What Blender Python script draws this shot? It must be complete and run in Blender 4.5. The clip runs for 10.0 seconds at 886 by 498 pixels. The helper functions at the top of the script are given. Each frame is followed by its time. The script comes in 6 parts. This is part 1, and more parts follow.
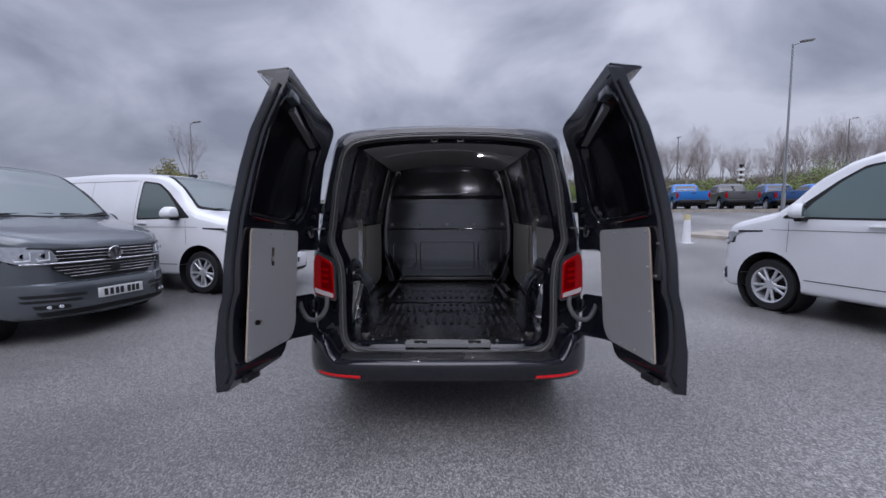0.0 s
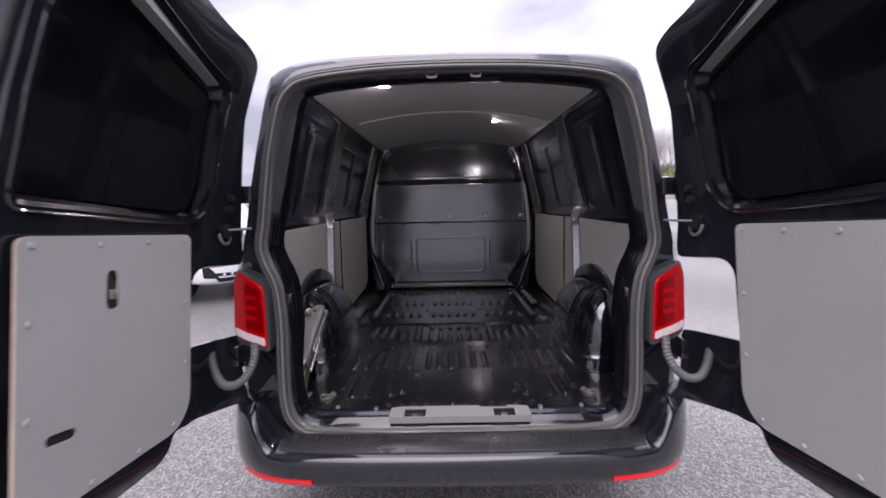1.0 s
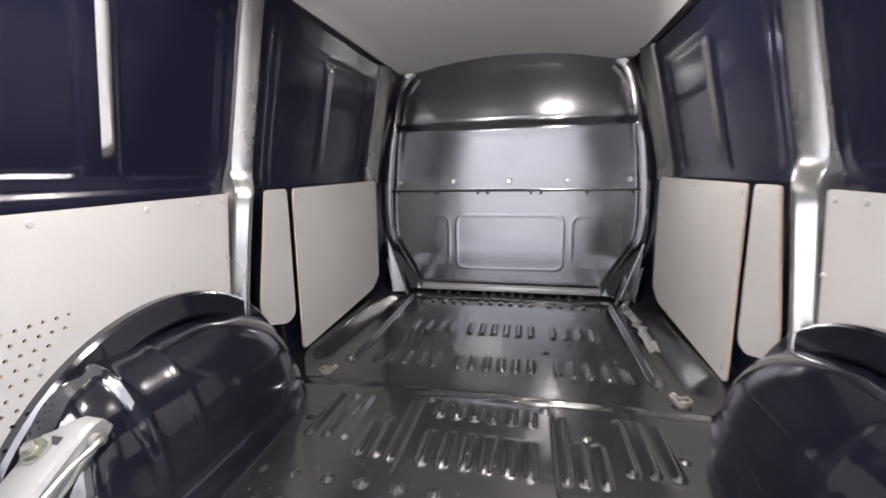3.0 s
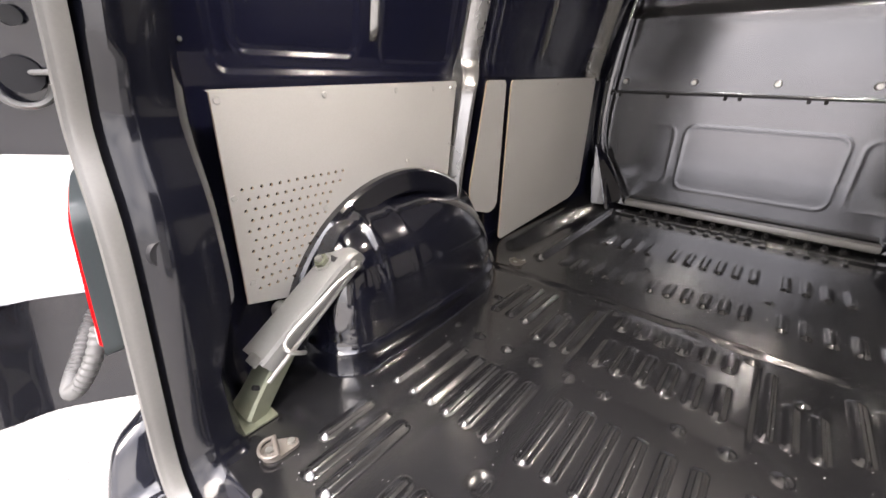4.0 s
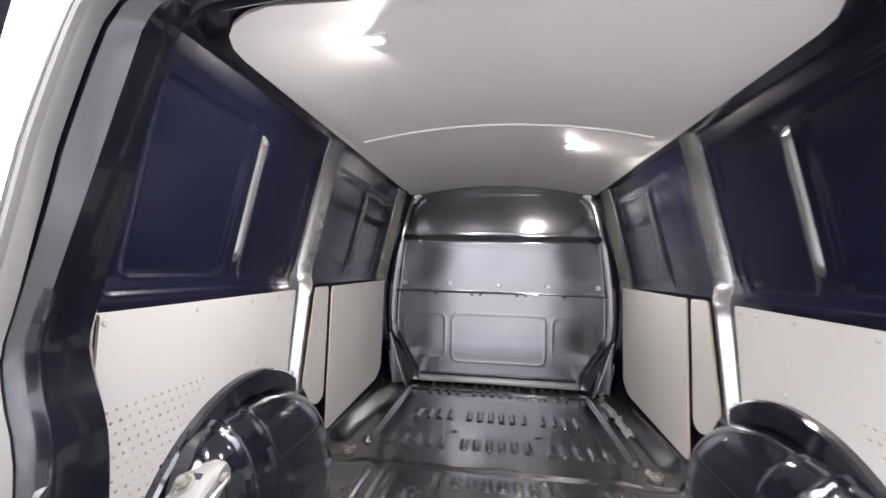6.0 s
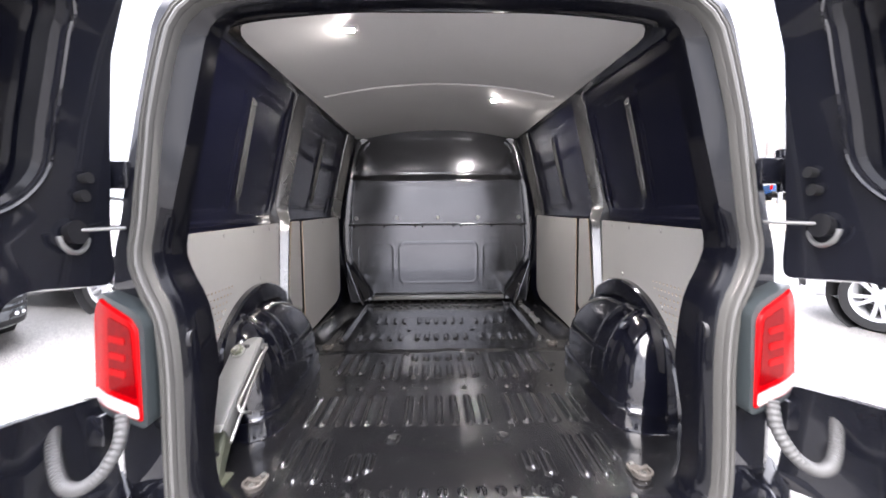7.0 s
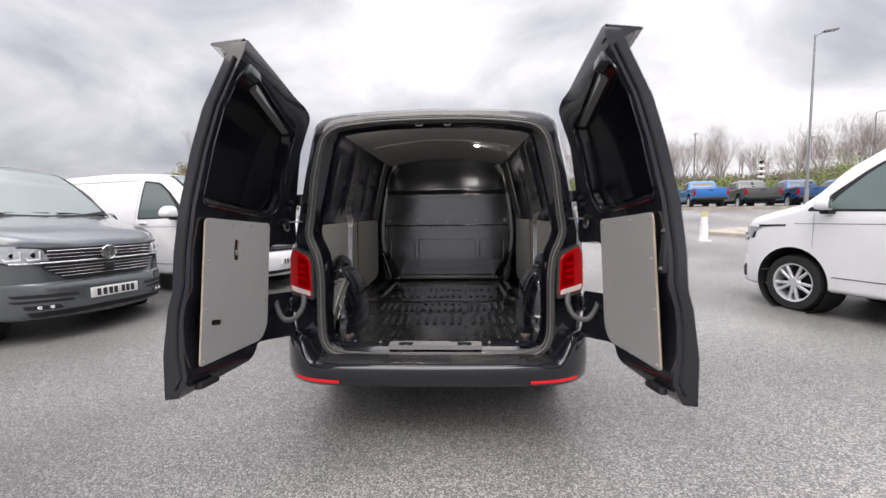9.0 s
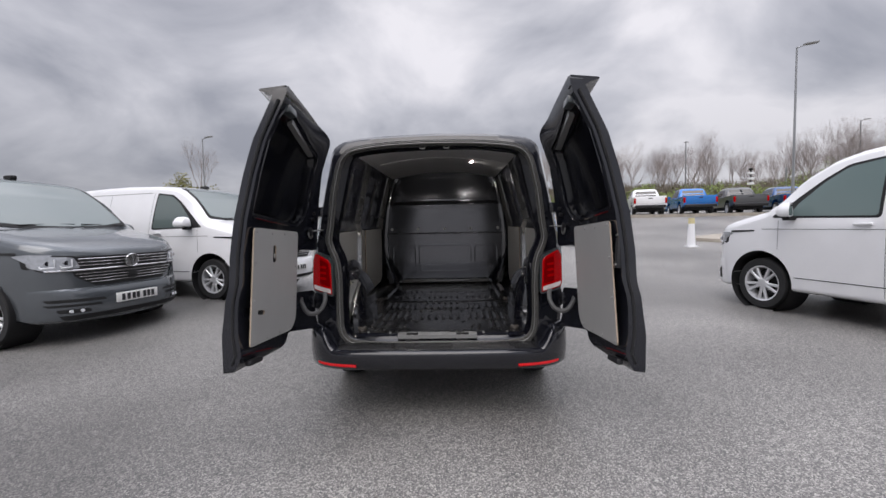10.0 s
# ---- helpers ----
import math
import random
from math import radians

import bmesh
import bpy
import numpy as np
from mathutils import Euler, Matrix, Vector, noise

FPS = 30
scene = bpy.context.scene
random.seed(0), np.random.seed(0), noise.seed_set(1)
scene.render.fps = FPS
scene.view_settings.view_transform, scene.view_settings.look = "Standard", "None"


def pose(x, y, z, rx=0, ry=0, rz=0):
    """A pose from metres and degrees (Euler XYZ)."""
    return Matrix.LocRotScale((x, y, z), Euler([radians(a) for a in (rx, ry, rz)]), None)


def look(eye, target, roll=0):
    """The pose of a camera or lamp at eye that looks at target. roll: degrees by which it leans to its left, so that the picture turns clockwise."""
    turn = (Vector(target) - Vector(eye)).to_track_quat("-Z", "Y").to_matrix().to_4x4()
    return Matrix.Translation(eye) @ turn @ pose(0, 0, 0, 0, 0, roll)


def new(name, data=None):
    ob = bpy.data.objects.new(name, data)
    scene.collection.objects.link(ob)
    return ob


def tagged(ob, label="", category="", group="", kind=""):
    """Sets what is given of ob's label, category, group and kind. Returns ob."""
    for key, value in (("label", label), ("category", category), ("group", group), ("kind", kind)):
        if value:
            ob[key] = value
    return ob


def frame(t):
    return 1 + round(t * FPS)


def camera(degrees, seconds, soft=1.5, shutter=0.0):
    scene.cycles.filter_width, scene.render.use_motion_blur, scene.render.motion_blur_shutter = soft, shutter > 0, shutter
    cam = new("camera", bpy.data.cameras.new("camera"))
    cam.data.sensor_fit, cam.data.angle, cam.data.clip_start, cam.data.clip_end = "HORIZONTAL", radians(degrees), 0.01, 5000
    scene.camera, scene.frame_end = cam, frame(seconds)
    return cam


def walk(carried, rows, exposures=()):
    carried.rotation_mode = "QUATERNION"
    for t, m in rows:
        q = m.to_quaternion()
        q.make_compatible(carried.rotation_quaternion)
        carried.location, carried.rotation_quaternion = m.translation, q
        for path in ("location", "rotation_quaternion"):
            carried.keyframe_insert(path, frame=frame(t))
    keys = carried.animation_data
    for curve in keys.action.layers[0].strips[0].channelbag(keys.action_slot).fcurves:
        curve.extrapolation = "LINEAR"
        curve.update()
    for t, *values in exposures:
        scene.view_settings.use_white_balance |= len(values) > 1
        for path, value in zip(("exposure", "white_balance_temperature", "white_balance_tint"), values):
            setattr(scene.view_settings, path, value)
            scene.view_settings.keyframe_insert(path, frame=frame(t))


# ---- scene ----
cam = camera(95.7, 10.0, 1.5, 0.3)
PATH = [
    (0, (-0.005, -2.413, 1.368), (-0.024, -0.419, 1.212), -0.2),
    (0.5, (0.004, -1.907, 1.379), (-0.035, 0.084, 1.195), -0.8),
    (1, (-0.039, -1.37, 1.361), (-0.058, 0.619, 1.16), -1.2),
    (1.5, (-0.002, -0.856, 1.358), (-0.008, 1.128, 1.106), -1.3),
    (2, (0.06, -0.45, 1.382), (0.011, 1.526, 1.078), -1.9),
    (2.2, (0.067, -0.328, 1.377), (0.005, 1.645, 1.058), -2.0),
    (3.3, (0.147, 0.096, 1.328), (-0.576, 1.906, 0.878), 0.3),
    (3.5, (0.15, 0.059, 1.338), (-0.796, 1.723, 0.759), 0.9),
    (4, (0.099, 0.008, 1.304), (-1.07, 1.421, 0.506), 0.9),
    (4.5, (0.005, -0.033, 1.284), (-1.044, 1.401, 0.365), 0.7),
    (5, (-0.06, -0.08, 1.304), (-0.914, 1.584, 0.595), 1.6),
    (5.5, (-0.017, -0.178, 1.382), (-0.608, 1.733, 1.373), 2.8),
    (5.7, (-0.002, -0.236, 1.381), (-0.463, 1.706, 1.509), 2.6),
    (6.8, (-0.032, -0.724, 1.341), (0.003, 1.273, 1.228), -0.3),
    (7, (-0.046, -0.824, 1.332), (0.005, 1.167, 1.148), -0.5),
    (7.5, (0.009, -1.164, 1.293), (0.013, 0.817, 1.018), -0.3),
    (8, (0.047, -1.53, 1.31), (0.015, 0.456, 1.079), 0.1),
    (8.5, (0.056, -1.892, 1.319), (-0.018, 0.095, 1.099), -0.3),
    (9, (0.151, -2.203, 1.307), (0.067, -0.21, 1.156), -0.7),
    (9.5, (0.192, -2.44, 1.325), (0.117, -0.445, 1.217), -1.0),
    (10, (0.137, -2.624, 1.307), (0.074, -0.628, 1.197), -1.1),
]
EXPOSURES = [(0.0, 0.0, 5850, 18), (0.5, 0.4, 6500, 20), (1.0, 1.15, 6400, 25), (1.5, 2.15, 6300, 20), (2.0, 2.85, 6350, 18), (3.5, 3.8, 6900, 16), (4.0, 3.25, 7150, 16), (4.5, 3.2, 7200, 16), (5.0, 3.25, 7100, 14), (5.5, 3.7, 6600, 16), (7.0, 2.9, 6550, 16), (7.5, 2.35, 7000, 18), (8.0, 2.05, 6900, 18), (8.5, 1.45, 7000, 16), (9.0, 0.95, 6850, 14), (9.5, 0.65, 6800, 14), (10.0, 0.4, 6600, 14)]
walk(cam, [(t, look(eye, target, roll)) for t, eye, target, roll in PATH], EXPOSURES)

# ---- daylight: overcast sky, one soft sun ----
SUN_EL, SUN_AZ = radians(52), radians(197)
world = bpy.data.worlds.new("overcast_sky")
scene.world = world
world.use_nodes = True
wn, wl = world.node_tree.nodes, world.node_tree.links
wn.clear()
w_out = wn.new("ShaderNodeOutputWorld")
w_bg = wn.new("ShaderNodeBackground")
w_sky = wn.new("ShaderNodeTexSky")
w_sky.sky_type, w_sky.sun_disc = "NISHITA", False
w_sky.sun_elevation, w_sky.sun_rotation = SUN_EL, SUN_AZ
w_co = wn.new("ShaderNodeTexCoord")
w_sep = wn.new("ShaderNodeSeparateXYZ")
wl.new(w_co.outputs["Generated"], w_sep.inputs[0])
# cloud sheet: directions flattened on to a plane overhead, so that banks thin out towards the horizon
w_hi = wn.new("ShaderNodeMath"); w_hi.operation = "MAXIMUM"; w_hi.inputs[1].default_value = 0.0
wl.new(w_sep.outputs["Z"], w_hi.inputs[0])
w_add = wn.new("ShaderNodeMath"); w_add.operation = "ADD"; w_add.inputs[1].default_value = 0.52
wl.new(w_hi.outputs[0], w_add.inputs[0])
w_div = wn.new("ShaderNodeVectorMath"); w_div.operation = "DIVIDE"
w_com = wn.new("ShaderNodeCombineXYZ")
for k in range(3):
    wl.new(w_add.outputs[0], w_com.inputs[k])
wl.new(w_co.outputs["Generated"], w_div.inputs[0])
wl.new(w_com.outputs[0], w_div.inputs[1])
w_map = wn.new("ShaderNodeMapping")
w_map.inputs["Location"].default_value = (3.1, 0.4, 0.0)
w_map.inputs["Scale"].default_value = (1.05, 1.15, 0.9)
wl.new(w_div.outputs[0], w_map.inputs[0])
w_n1 = wn.new("ShaderNodeTexNoise")
w_n1.inputs["Scale"].default_value, w_n1.inputs["Detail"].default_value = 2.1, 8.0
w_n1.inputs["Roughness"].default_value, w_n1.inputs["Distortion"].default_value = 0.50, 0.35
wl.new(w_map.outputs[0], w_n1.inputs["Vector"])
w_ramp = wn.new("ShaderNodeValToRGB")
w_ramp.color_ramp.elements[0].position, w_ramp.color_ramp.elements[0].color = 0.34, (0.34, 0.36, 0.41, 1)
w_ramp.color_ramp.elements[1].position, w_ramp.color_ramp.elements[1].color = 0.64, (0.79, 0.80, 0.84, 1)
w_mid = w_ramp.color_ramp.elements.new(0.5)
w_mid.color = (0.55, 0.57, 0.62, 1)
wl.new(w_n1.outputs["Fac"], w_ramp.inputs[0])
w_mix = wn.new("ShaderNodeMix"); w_mix.data_type = "RGBA"
w_mix.inputs["Factor"].default_value = 0.93
w_dim = wn.new("ShaderNodeMix"); w_dim.data_type, w_dim.blend_type = "RGBA", "MULTIPLY"
w_dim.inputs["Factor"].default_value = 1.0
w_dim.inputs[7].default_value = (0.10, 0.10, 0.10, 1)
wl.new(w_sky.outputs[0], w_dim.inputs[6])
wl.new(w_dim.outputs[2], w_mix.inputs[6])
wl.new(w_ramp.outputs[0], w_mix.inputs[7])
# an overcast sky is brightest overhead
w_zen = wn.new("ShaderNodeMapRange"); w_zen.interpolation_type = "SMOOTHSTEP"
w_zen.inputs["From Min"].default_value, w_zen.inputs["From Max"].default_value = 0.55, 0.97
w_zen.inputs["To Min"].default_value, w_zen.inputs["To Max"].default_value = 1.0, 3.7
wl.new(w_hi.outputs[0], w_zen.inputs["Value"])
w_low = wn.new("ShaderNodeMapRange"); w_low.interpolation_type = "SMOOTHSTEP"
w_low.inputs["From Min"].default_value, w_low.inputs["From Max"].default_value = 0.0, 0.42
w_low.inputs["To Min"].default_value, w_low.inputs["To Max"].default_value = 0.70, 0.94
wl.new(w_hi.outputs[0], w_low.inputs["Value"])
w_both = wn.new("ShaderNodeMath"); w_both.operation = "MULTIPLY"
wl.new(w_low.outputs[0], w_both.inputs[0])
w_mul = wn.new("ShaderNodeVectorMath"); w_mul.operation = "SCALE"
wl.new(w_mix.outputs[2], w_mul.inputs[0])
wl.new(w_zen.outputs[0], w_both.inputs[1])
wl.new(w_both.outputs[0], w_mul.inputs["Scale"])
wl.new(w_mul.outputs[0], w_bg.inputs["Color"])
w_bg.inputs["Strength"].default_value = 0.9
wl.new(w_bg.outputs[0], w_out.inputs[0])

sun_data = bpy.data.lights.new("sun", "SUN")
sun_data.energy, sun_data.angle, sun_data.color = 1.0, radians(48), (1.0, 0.97, 0.93)
sun = new("sun", sun_data)
sun.matrix_world = look((0, 0, 30), (30 * math.sin(SUN_AZ) * -math.cos(SUN_EL), 30 * math.cos(SUN_AZ) * -math.cos(SUN_EL), 30 - 30 * math.sin(SUN_EL)))

# ---- materials ----
def nodes_of(name):
    m = bpy.data.materials.new(name)
    m.use_nodes = True
    return m, m.node_tree.nodes, m.node_tree.links, m.node_tree.nodes["Principled BSDF"]


def mat(name, color, rough=0.5, metal=0.0, coat=0.0, grain=0.0, scale=40.0, bump=0.0, stain=0.0, spec=0.5, emit=0.0, rvar=0.0, coat_follow=False):
    """A procedural surface: colour with fine grain and broad stains, gloss that varies, and a fine relief."""
    m, n, l, p = nodes_of(name)
    p.inputs["Roughness"].default_value, p.inputs["Metallic"].default_value = rough, metal
    p.inputs["Coat Weight"].default_value, p.inputs["Coat Roughness"].default_value = coat, max(0.03, rough * 0.8 if coat_follow else 0.04)
    p.inputs["Specular IOR Level"].default_value = spec
    p.inputs["Base Color"].default_value = (*color, 1)
    co = n.new("ShaderNodeTexCoord")
    fine = n.new("ShaderNodeTexNoise")
    fine.inputs["Scale"].default_value, fine.inputs["Detail"].default_value = scale, 5
    l.new(co.outputs["Object"], fine.inputs["Vector"])
    broad = n.new("ShaderNodeTexNoise")
    broad.inputs["Scale"].default_value, broad.inputs["Detail"].default_value = 2.3, 4
    l.new(co.outputs["Object"], broad.inputs["Vector"])
    if grain or stain:
        a = n.new("ShaderNodeMapRange")
        a.inputs["To Min"].default_value, a.inputs["To Max"].default_value = 1 - grain, 1 + grain
        l.new(fine.outputs["Fac"], a.inputs["Value"])
        b = n.new("ShaderNodeMapRange")
        b.inputs["From Min"].default_value, b.inputs["From Max"].default_value = 0.3, 0.7
        b.inputs["To Min"].default_value, b.inputs["To Max"].default_value = 1 - stain, 1 + stain
        l.new(broad.outputs["Fac"], b.inputs["Value"])
        t = n.new("ShaderNodeMath"); t.operation = "MULTIPLY"
        l.new(a.outputs[0], t.inputs[0]); l.new(b.outputs[0], t.inputs[1])
        s = n.new("ShaderNodeVectorMath"); s.operation = "SCALE"
        s.inputs[0].default_value = color
        l.new(t.outputs[0], s.inputs["Scale"])
        l.new(s.outputs[0], p.inputs["Base Color"])
    if rvar:
        r = n.new("ShaderNodeMapRange")
        r.inputs["From Min"].default_value, r.inputs["From Max"].default_value = 0.3, 0.7
        r.inputs["To Min"].default_value, r.inputs["To Max"].default_value = max(0.02, rough - rvar), rough + rvar
        l.new(broad.outputs["Fac"], r.inputs["Value"])
        l.new(r.outputs[0], p.inputs["Roughness"])
    if bump:
        bp = n.new("ShaderNodeBump")
        bp.inputs["Strength"].default_value, bp.inputs["Distance"].default_value = bump, 0.002
        l.new(fine.outputs["Fac"], bp.inputs["Height"])
        l.new(bp.outputs[0], p.inputs["Normal"])
    if emit:
        p.inputs["Emission Color"].default_value, p.inputs["Emission Strength"].default_value = (*color, 1), emit
    return m


def asphalt_mat():
    """Damp tarmac: pale and dark chippings in a dark binder, broad drier and wetter patches."""
    m, n, l, p = nodes_of("damp_asphalt")
    co = n.new("ShaderNodeTexCoord")
    v = n.new("ShaderNodeTexVoronoi"); v.inputs["Scale"].default_value = 150
    l.new(co.outputs["Object"], v.inputs["Vector"])
    hs = n.new("ShaderNodeSeparateColor")
    l.new(v.outputs["Color"], hs.inputs[0])
    ramp = n.new("ShaderNodeValToRGB")
    e = ramp.color_ramp.elements
    e[0].position, e[0].color = 0.0, (0.082, 0.082, 0.084, 1)
    e[1].position, e[1].color = 1.0, (0.44, 0.42, 0.395, 1)
    k = e.new(0.55); k.color = (0.176, 0.171, 0.164, 1)
    l.new(hs.outputs[0], ramp.inputs[0])
    big = n.new("ShaderNodeTexNoise")
    big.inputs["Scale"].default_value, big.inputs["Detail"].default_value = 0.35, 6
    l.new(co.outputs["Object"], big.inputs["Vector"])
    mr = n.new("ShaderNodeMapRange")
    mr.inputs["From Min"].default_value, mr.inputs["From Max"].default_value = 0.3, 0.7
    mr.inputs["To Min"].default_value, mr.inputs["To Max"].default_value = 0.62, 1.32
    l.new(big.outputs["Fac"], mr.inputs["Value"])
    s = n.new("ShaderNodeVectorMath"); s.operation = "SCALE"
    wet_d = n.new("ShaderNodeVectorMath"); wet_d.operation = "DISTANCE"
    wet_d.inputs[1].default_value = (-4.6, 2.6, 0.1)
    l.new(co.outputs["Object"], wet_d.inputs[0])
    wet_n = n.new("ShaderNodeMath"); wet_n.operation = "MULTIPLY_ADD"; wet_n.inputs[1].default_value = 3.0
    l.new(big.outputs["Fac"], wet_n.inputs[0]); l.new(wet_d.outputs["Value"], wet_n.inputs[2])
    wet = n.new("ShaderNodeMapRange"); wet.interpolation_type = "SMOOTHSTEP"
    wet.inputs["From Min"].default_value, wet.inputs["From Max"].default_value = 4.6, 7.2
    wet.inputs["To Min"].default_value, wet.inputs["To Max"].default_value = 0.74, 1.0
    l.new(wet_n.outputs[0], wet.inputs["Value"])
    tone = n.new("ShaderNodeMath"); tone.operation = "MULTIPLY"
    l.new(mr.outputs[0], tone.inputs[0]); l.new(wet.outputs[0], tone.inputs[1])
    l.new(ramp.outputs[0], s.inputs[0]); l.new(tone.outputs[0], s.inputs["Scale"])
    l.new(s.outputs[0], p.inputs["Base Color"])
    ro = n.new("ShaderNodeMapRange")
    ro.inputs["From Min"].default_value, ro.inputs["From Max"].default_value = 0.3, 0.7
    ro.inputs["To Min"].default_value, ro.inputs["To Max"].default_value = 0.36, 0.55
    p.inputs["Specular IOR Level"].default_value = 0.35
    l.new(big.outputs["Fac"], ro.inputs["Value"])
    l.new(ro.outputs[0], p.inputs["Roughness"])
    bp = n.new("ShaderNodeBump")
    bp.inputs["Strength"].default_value, bp.inputs["Distance"].default_value = 0.4, 0.003
    l.new(v.outputs["Distance"], bp.inputs["Height"])
    bp.invert = True
    l.new(bp.outputs[0], p.inputs["Normal"])
    return m


def glass_mat(name, tint, rough=0.02):
    m, n, l, p = nodes_of(name)
    p.inputs["Base Color"].default_value = (*tint, 1)
    p.inputs["Roughness"].default_value = rough
    p.inputs["Coat Weight"].default_value = 0.6
    p.inputs["Coat Roughness"].default_value = 0.02
    p.inputs["IOR"].default_value = 1.5
    return m


M_PAINT = mat("deep_black_blue_paint", (0.0095, 0.0102, 0.015), 0.20, 0.0, 0.75, 0.15, 900, 0.0, 0.1, spec=0.28, rvar=0.05)
M_BODY = mat("glossy_black_blue_paint", (0.0095, 0.0102, 0.015), 0.08, 0.0, 0.85, 0.15, 900, 0.0, 0.06, spec=0.25, rvar=0.03)
# inner paint copied darker and duller to hold the shade of frame and door trays
M_INSIDE = mat("shaded_inner_paint", (0.0034, 0.0037, 0.0062), 0.17, 0.0, 0.35, 0.15, 300, 0.02, 0.15, spec=0.35, rvar=0.05)
M_INNER = mat("thin_inner_paint", (0.0038, 0.0042, 0.0078), 0.13, 0.0, 0.9, 0.15, 300, 0.02, 0.15, spec=0.7, rvar=0.05)
M_WALL = mat("inner_wall_paint", (0.0055, 0.0062, 0.0160), 0.20, 0.0, 0.5, 0.15, 300, 0.03, 0.15, spec=0.25, rvar=0.06, coat_follow=True)
# pale pillar steel; on the side ribs its tone stands in for highlights
M_PILLAR = mat("pillar_steel_and_rib_highlight", (0.25, 0.25, 0.247), 0.24, 0.85, 0.3, 0.08, 120, 0.03, 0.12, rvar=0.06)
M_FLOOR = mat("pressed_floor_paint", (0.0075, 0.0076, 0.0088), 0.20, 0.0, 1.0, 0.2, 60, 0.04, 0.25, spec=0.8, rvar=0.06, coat_follow=True)
M_BULK = mat("bulkhead_satin_paint", (0.119, 0.122, 0.132), 0.20, 0.90, 0.5, 0.08, 200, 0.02, 0.14, spec=0.6, rvar=0.04, coat_follow=True)
M_PLASTIC = mat("black_moulded_plastic", (0.014, 0.014, 0.016), 0.42, 0.0, 0.0, 0.2, 500, 0.12, 0.1)
M_PAD = mat("wet_grained_plastic", (0.020, 0.020, 0.021), 0.28, 0.0, 0.0, 0.3, 160, 0.5, 0.25, rvar=0.14)
M_BLACK = mat("matt_black_rubber", (0.008, 0.008, 0.009), 0.75, 0.0, 0.0, 0.2, 120, 0.1)
M_SEAL = mat("grey_rubber_seal", (0.115, 0.113, 0.106), 0.30, 0.0, 0.0, 0.1, 200, 0.05, 0.08, spec=0.7)
M_HOSE = mat("grey_ribbed_hose", (0.115, 0.115, 0.113), 0.45, 0.0, 0.0, 0.1, 200, 0.05)
M_PLY = mat("grey_faced_plywood", (0.325, 0.322, 0.312), 0.48, 0.0, 0.0, 0.05, 260, 0.04, 0.05)
M_PLYEDGE = mat("cut_plywood_edge", (0.44, 0.35, 0.27), 0.7, 0.0, 0.0, 0.25, 90, 0.1)
M_LINER = mat("pale_ceiling_liner", (0.60, 0.59, 0.58), 0.60, 0.0, 0.0, 0.03, 90, 0.02, 0.03)
M_STUD = mat("grey_plastic_stud", (0.30, 0.30, 0.29), 0.4)
M_ZINC = mat("zinc_plated_steel", (0.42, 0.42, 0.40), 0.34, 0.85, 0.0, 0.12, 60, 0.04, 0.12, rvar=0.1)
M_GREYSTEEL = mat("grey_painted_steel", (0.215, 0.215, 0.21), 0.33, 0.3, 0.2, 0.08, 120, 0.03, 0.1)
M_EYE = mat("dull_beige_plating", (0.15, 0.135, 0.12), 0.45, 0.35, 0.0, 0.15, 90, 0.05, 0.15)
M_CHROME = mat("chrome", (0.62, 0.62, 0.63), 0.12, 1.0, rvar=0.04)
M_RED = mat("red_lamp_lens", (0.42, 0.0006, 0.002), 0.2, 0.0, 0.0, 0.2, 60, spec=0.12)
M_DKRED = mat("dark_red_lamp_lens", (0.19, 0.0003, 0.0015), 0.16, 0.0, 0.05, 0.3, 90, spec=0.12)
M_REFLECT = mat("red_reflector", (0.80, 0.002, 0.006), 0.2, 0.0, 0.1, 0.1, 400)
M_CLEAR = mat("clear_lamp_lens", (0.68, 0.60, 0.58), 0.12, 0.0, 1.0, 0.25, 80)
M_LED = mat("lit_led_panel", (1.0, 0.96, 0.90), 0.4, emit=700.0)
M_ASPHALT = asphalt_mat()
M_GLASS = glass_mat("tinted_vehicle_glass", (0.10, 0.13, 0.125))
# opaque and paler than the other glass: the pale reflection is put into its tint
M_SIDEGLASS = glass_mat("side_glass_with_reflection", (0.13, 0.18, 0.175))
M_SHRUB = mat("yellow_green_leaves", (0.22, 0.21, 0.075), 0.9, 0.0, 0.0, 0.4, 3.0, 0.0, 0.4)
M_SCREEN = glass_mat("windscreen_glass", (0.15, 0.185, 0.182))
M_WHITE = mat("white_vehicle_paint", (0.84, 0.845, 0.86), 0.28, 0.0, 0.8, 0.02, 60, 0.0, 0.03)
M_GREY = mat("dark_grey_vehicle_paint", (0.105, 0.117, 0.128), 0.24, 0.45, 0.9, 0.05, 800, 0.0, 0.06)
M_TYRE = mat("tyre_rubber", (0.016, 0.016, 0.017), 0.7, 0.0, 0.0, 0.25, 90, 0.2)
M_ALLOY = mat("silver_alloy", (0.72, 0.73, 0.75), 0.32, 0.55, 0.2, 0.05, 60)
M_PLATE = mat("white_plate", (0.72, 0.72, 0.70), 0.35)
M_JOINT = mat("grey_panel_gap", (0.085, 0.088, 0.092), 0.6)
M_DARKBAR = mat("dark_plate_bar", (0.02, 0.02, 0.022), 0.5)
M_DARKGLASS = glass_mat("dark_cab_glass", (0.018, 0.022, 0.026))
M_BLUE = mat("blue_vehicle_paint", (0.008, 0.16, 0.52), 0.25, 0.2, 0.9, 0.05, 300)
M_NAVY = mat("dark_blue_vehicle_paint", (0.012, 0.07, 0.22), 0.25, 0.2, 0.9, 0.05, 300)
M_STONE = mat("dark_grey_pickup_paint", (0.085, 0.087, 0.092), 0.3, 0.3, 0.9, 0.05, 300)
M_HEAD = mat("headlamp_glass", (0.42, 0.44, 0.47), 0.10, 0.35, 1.0, 0.35, 22)
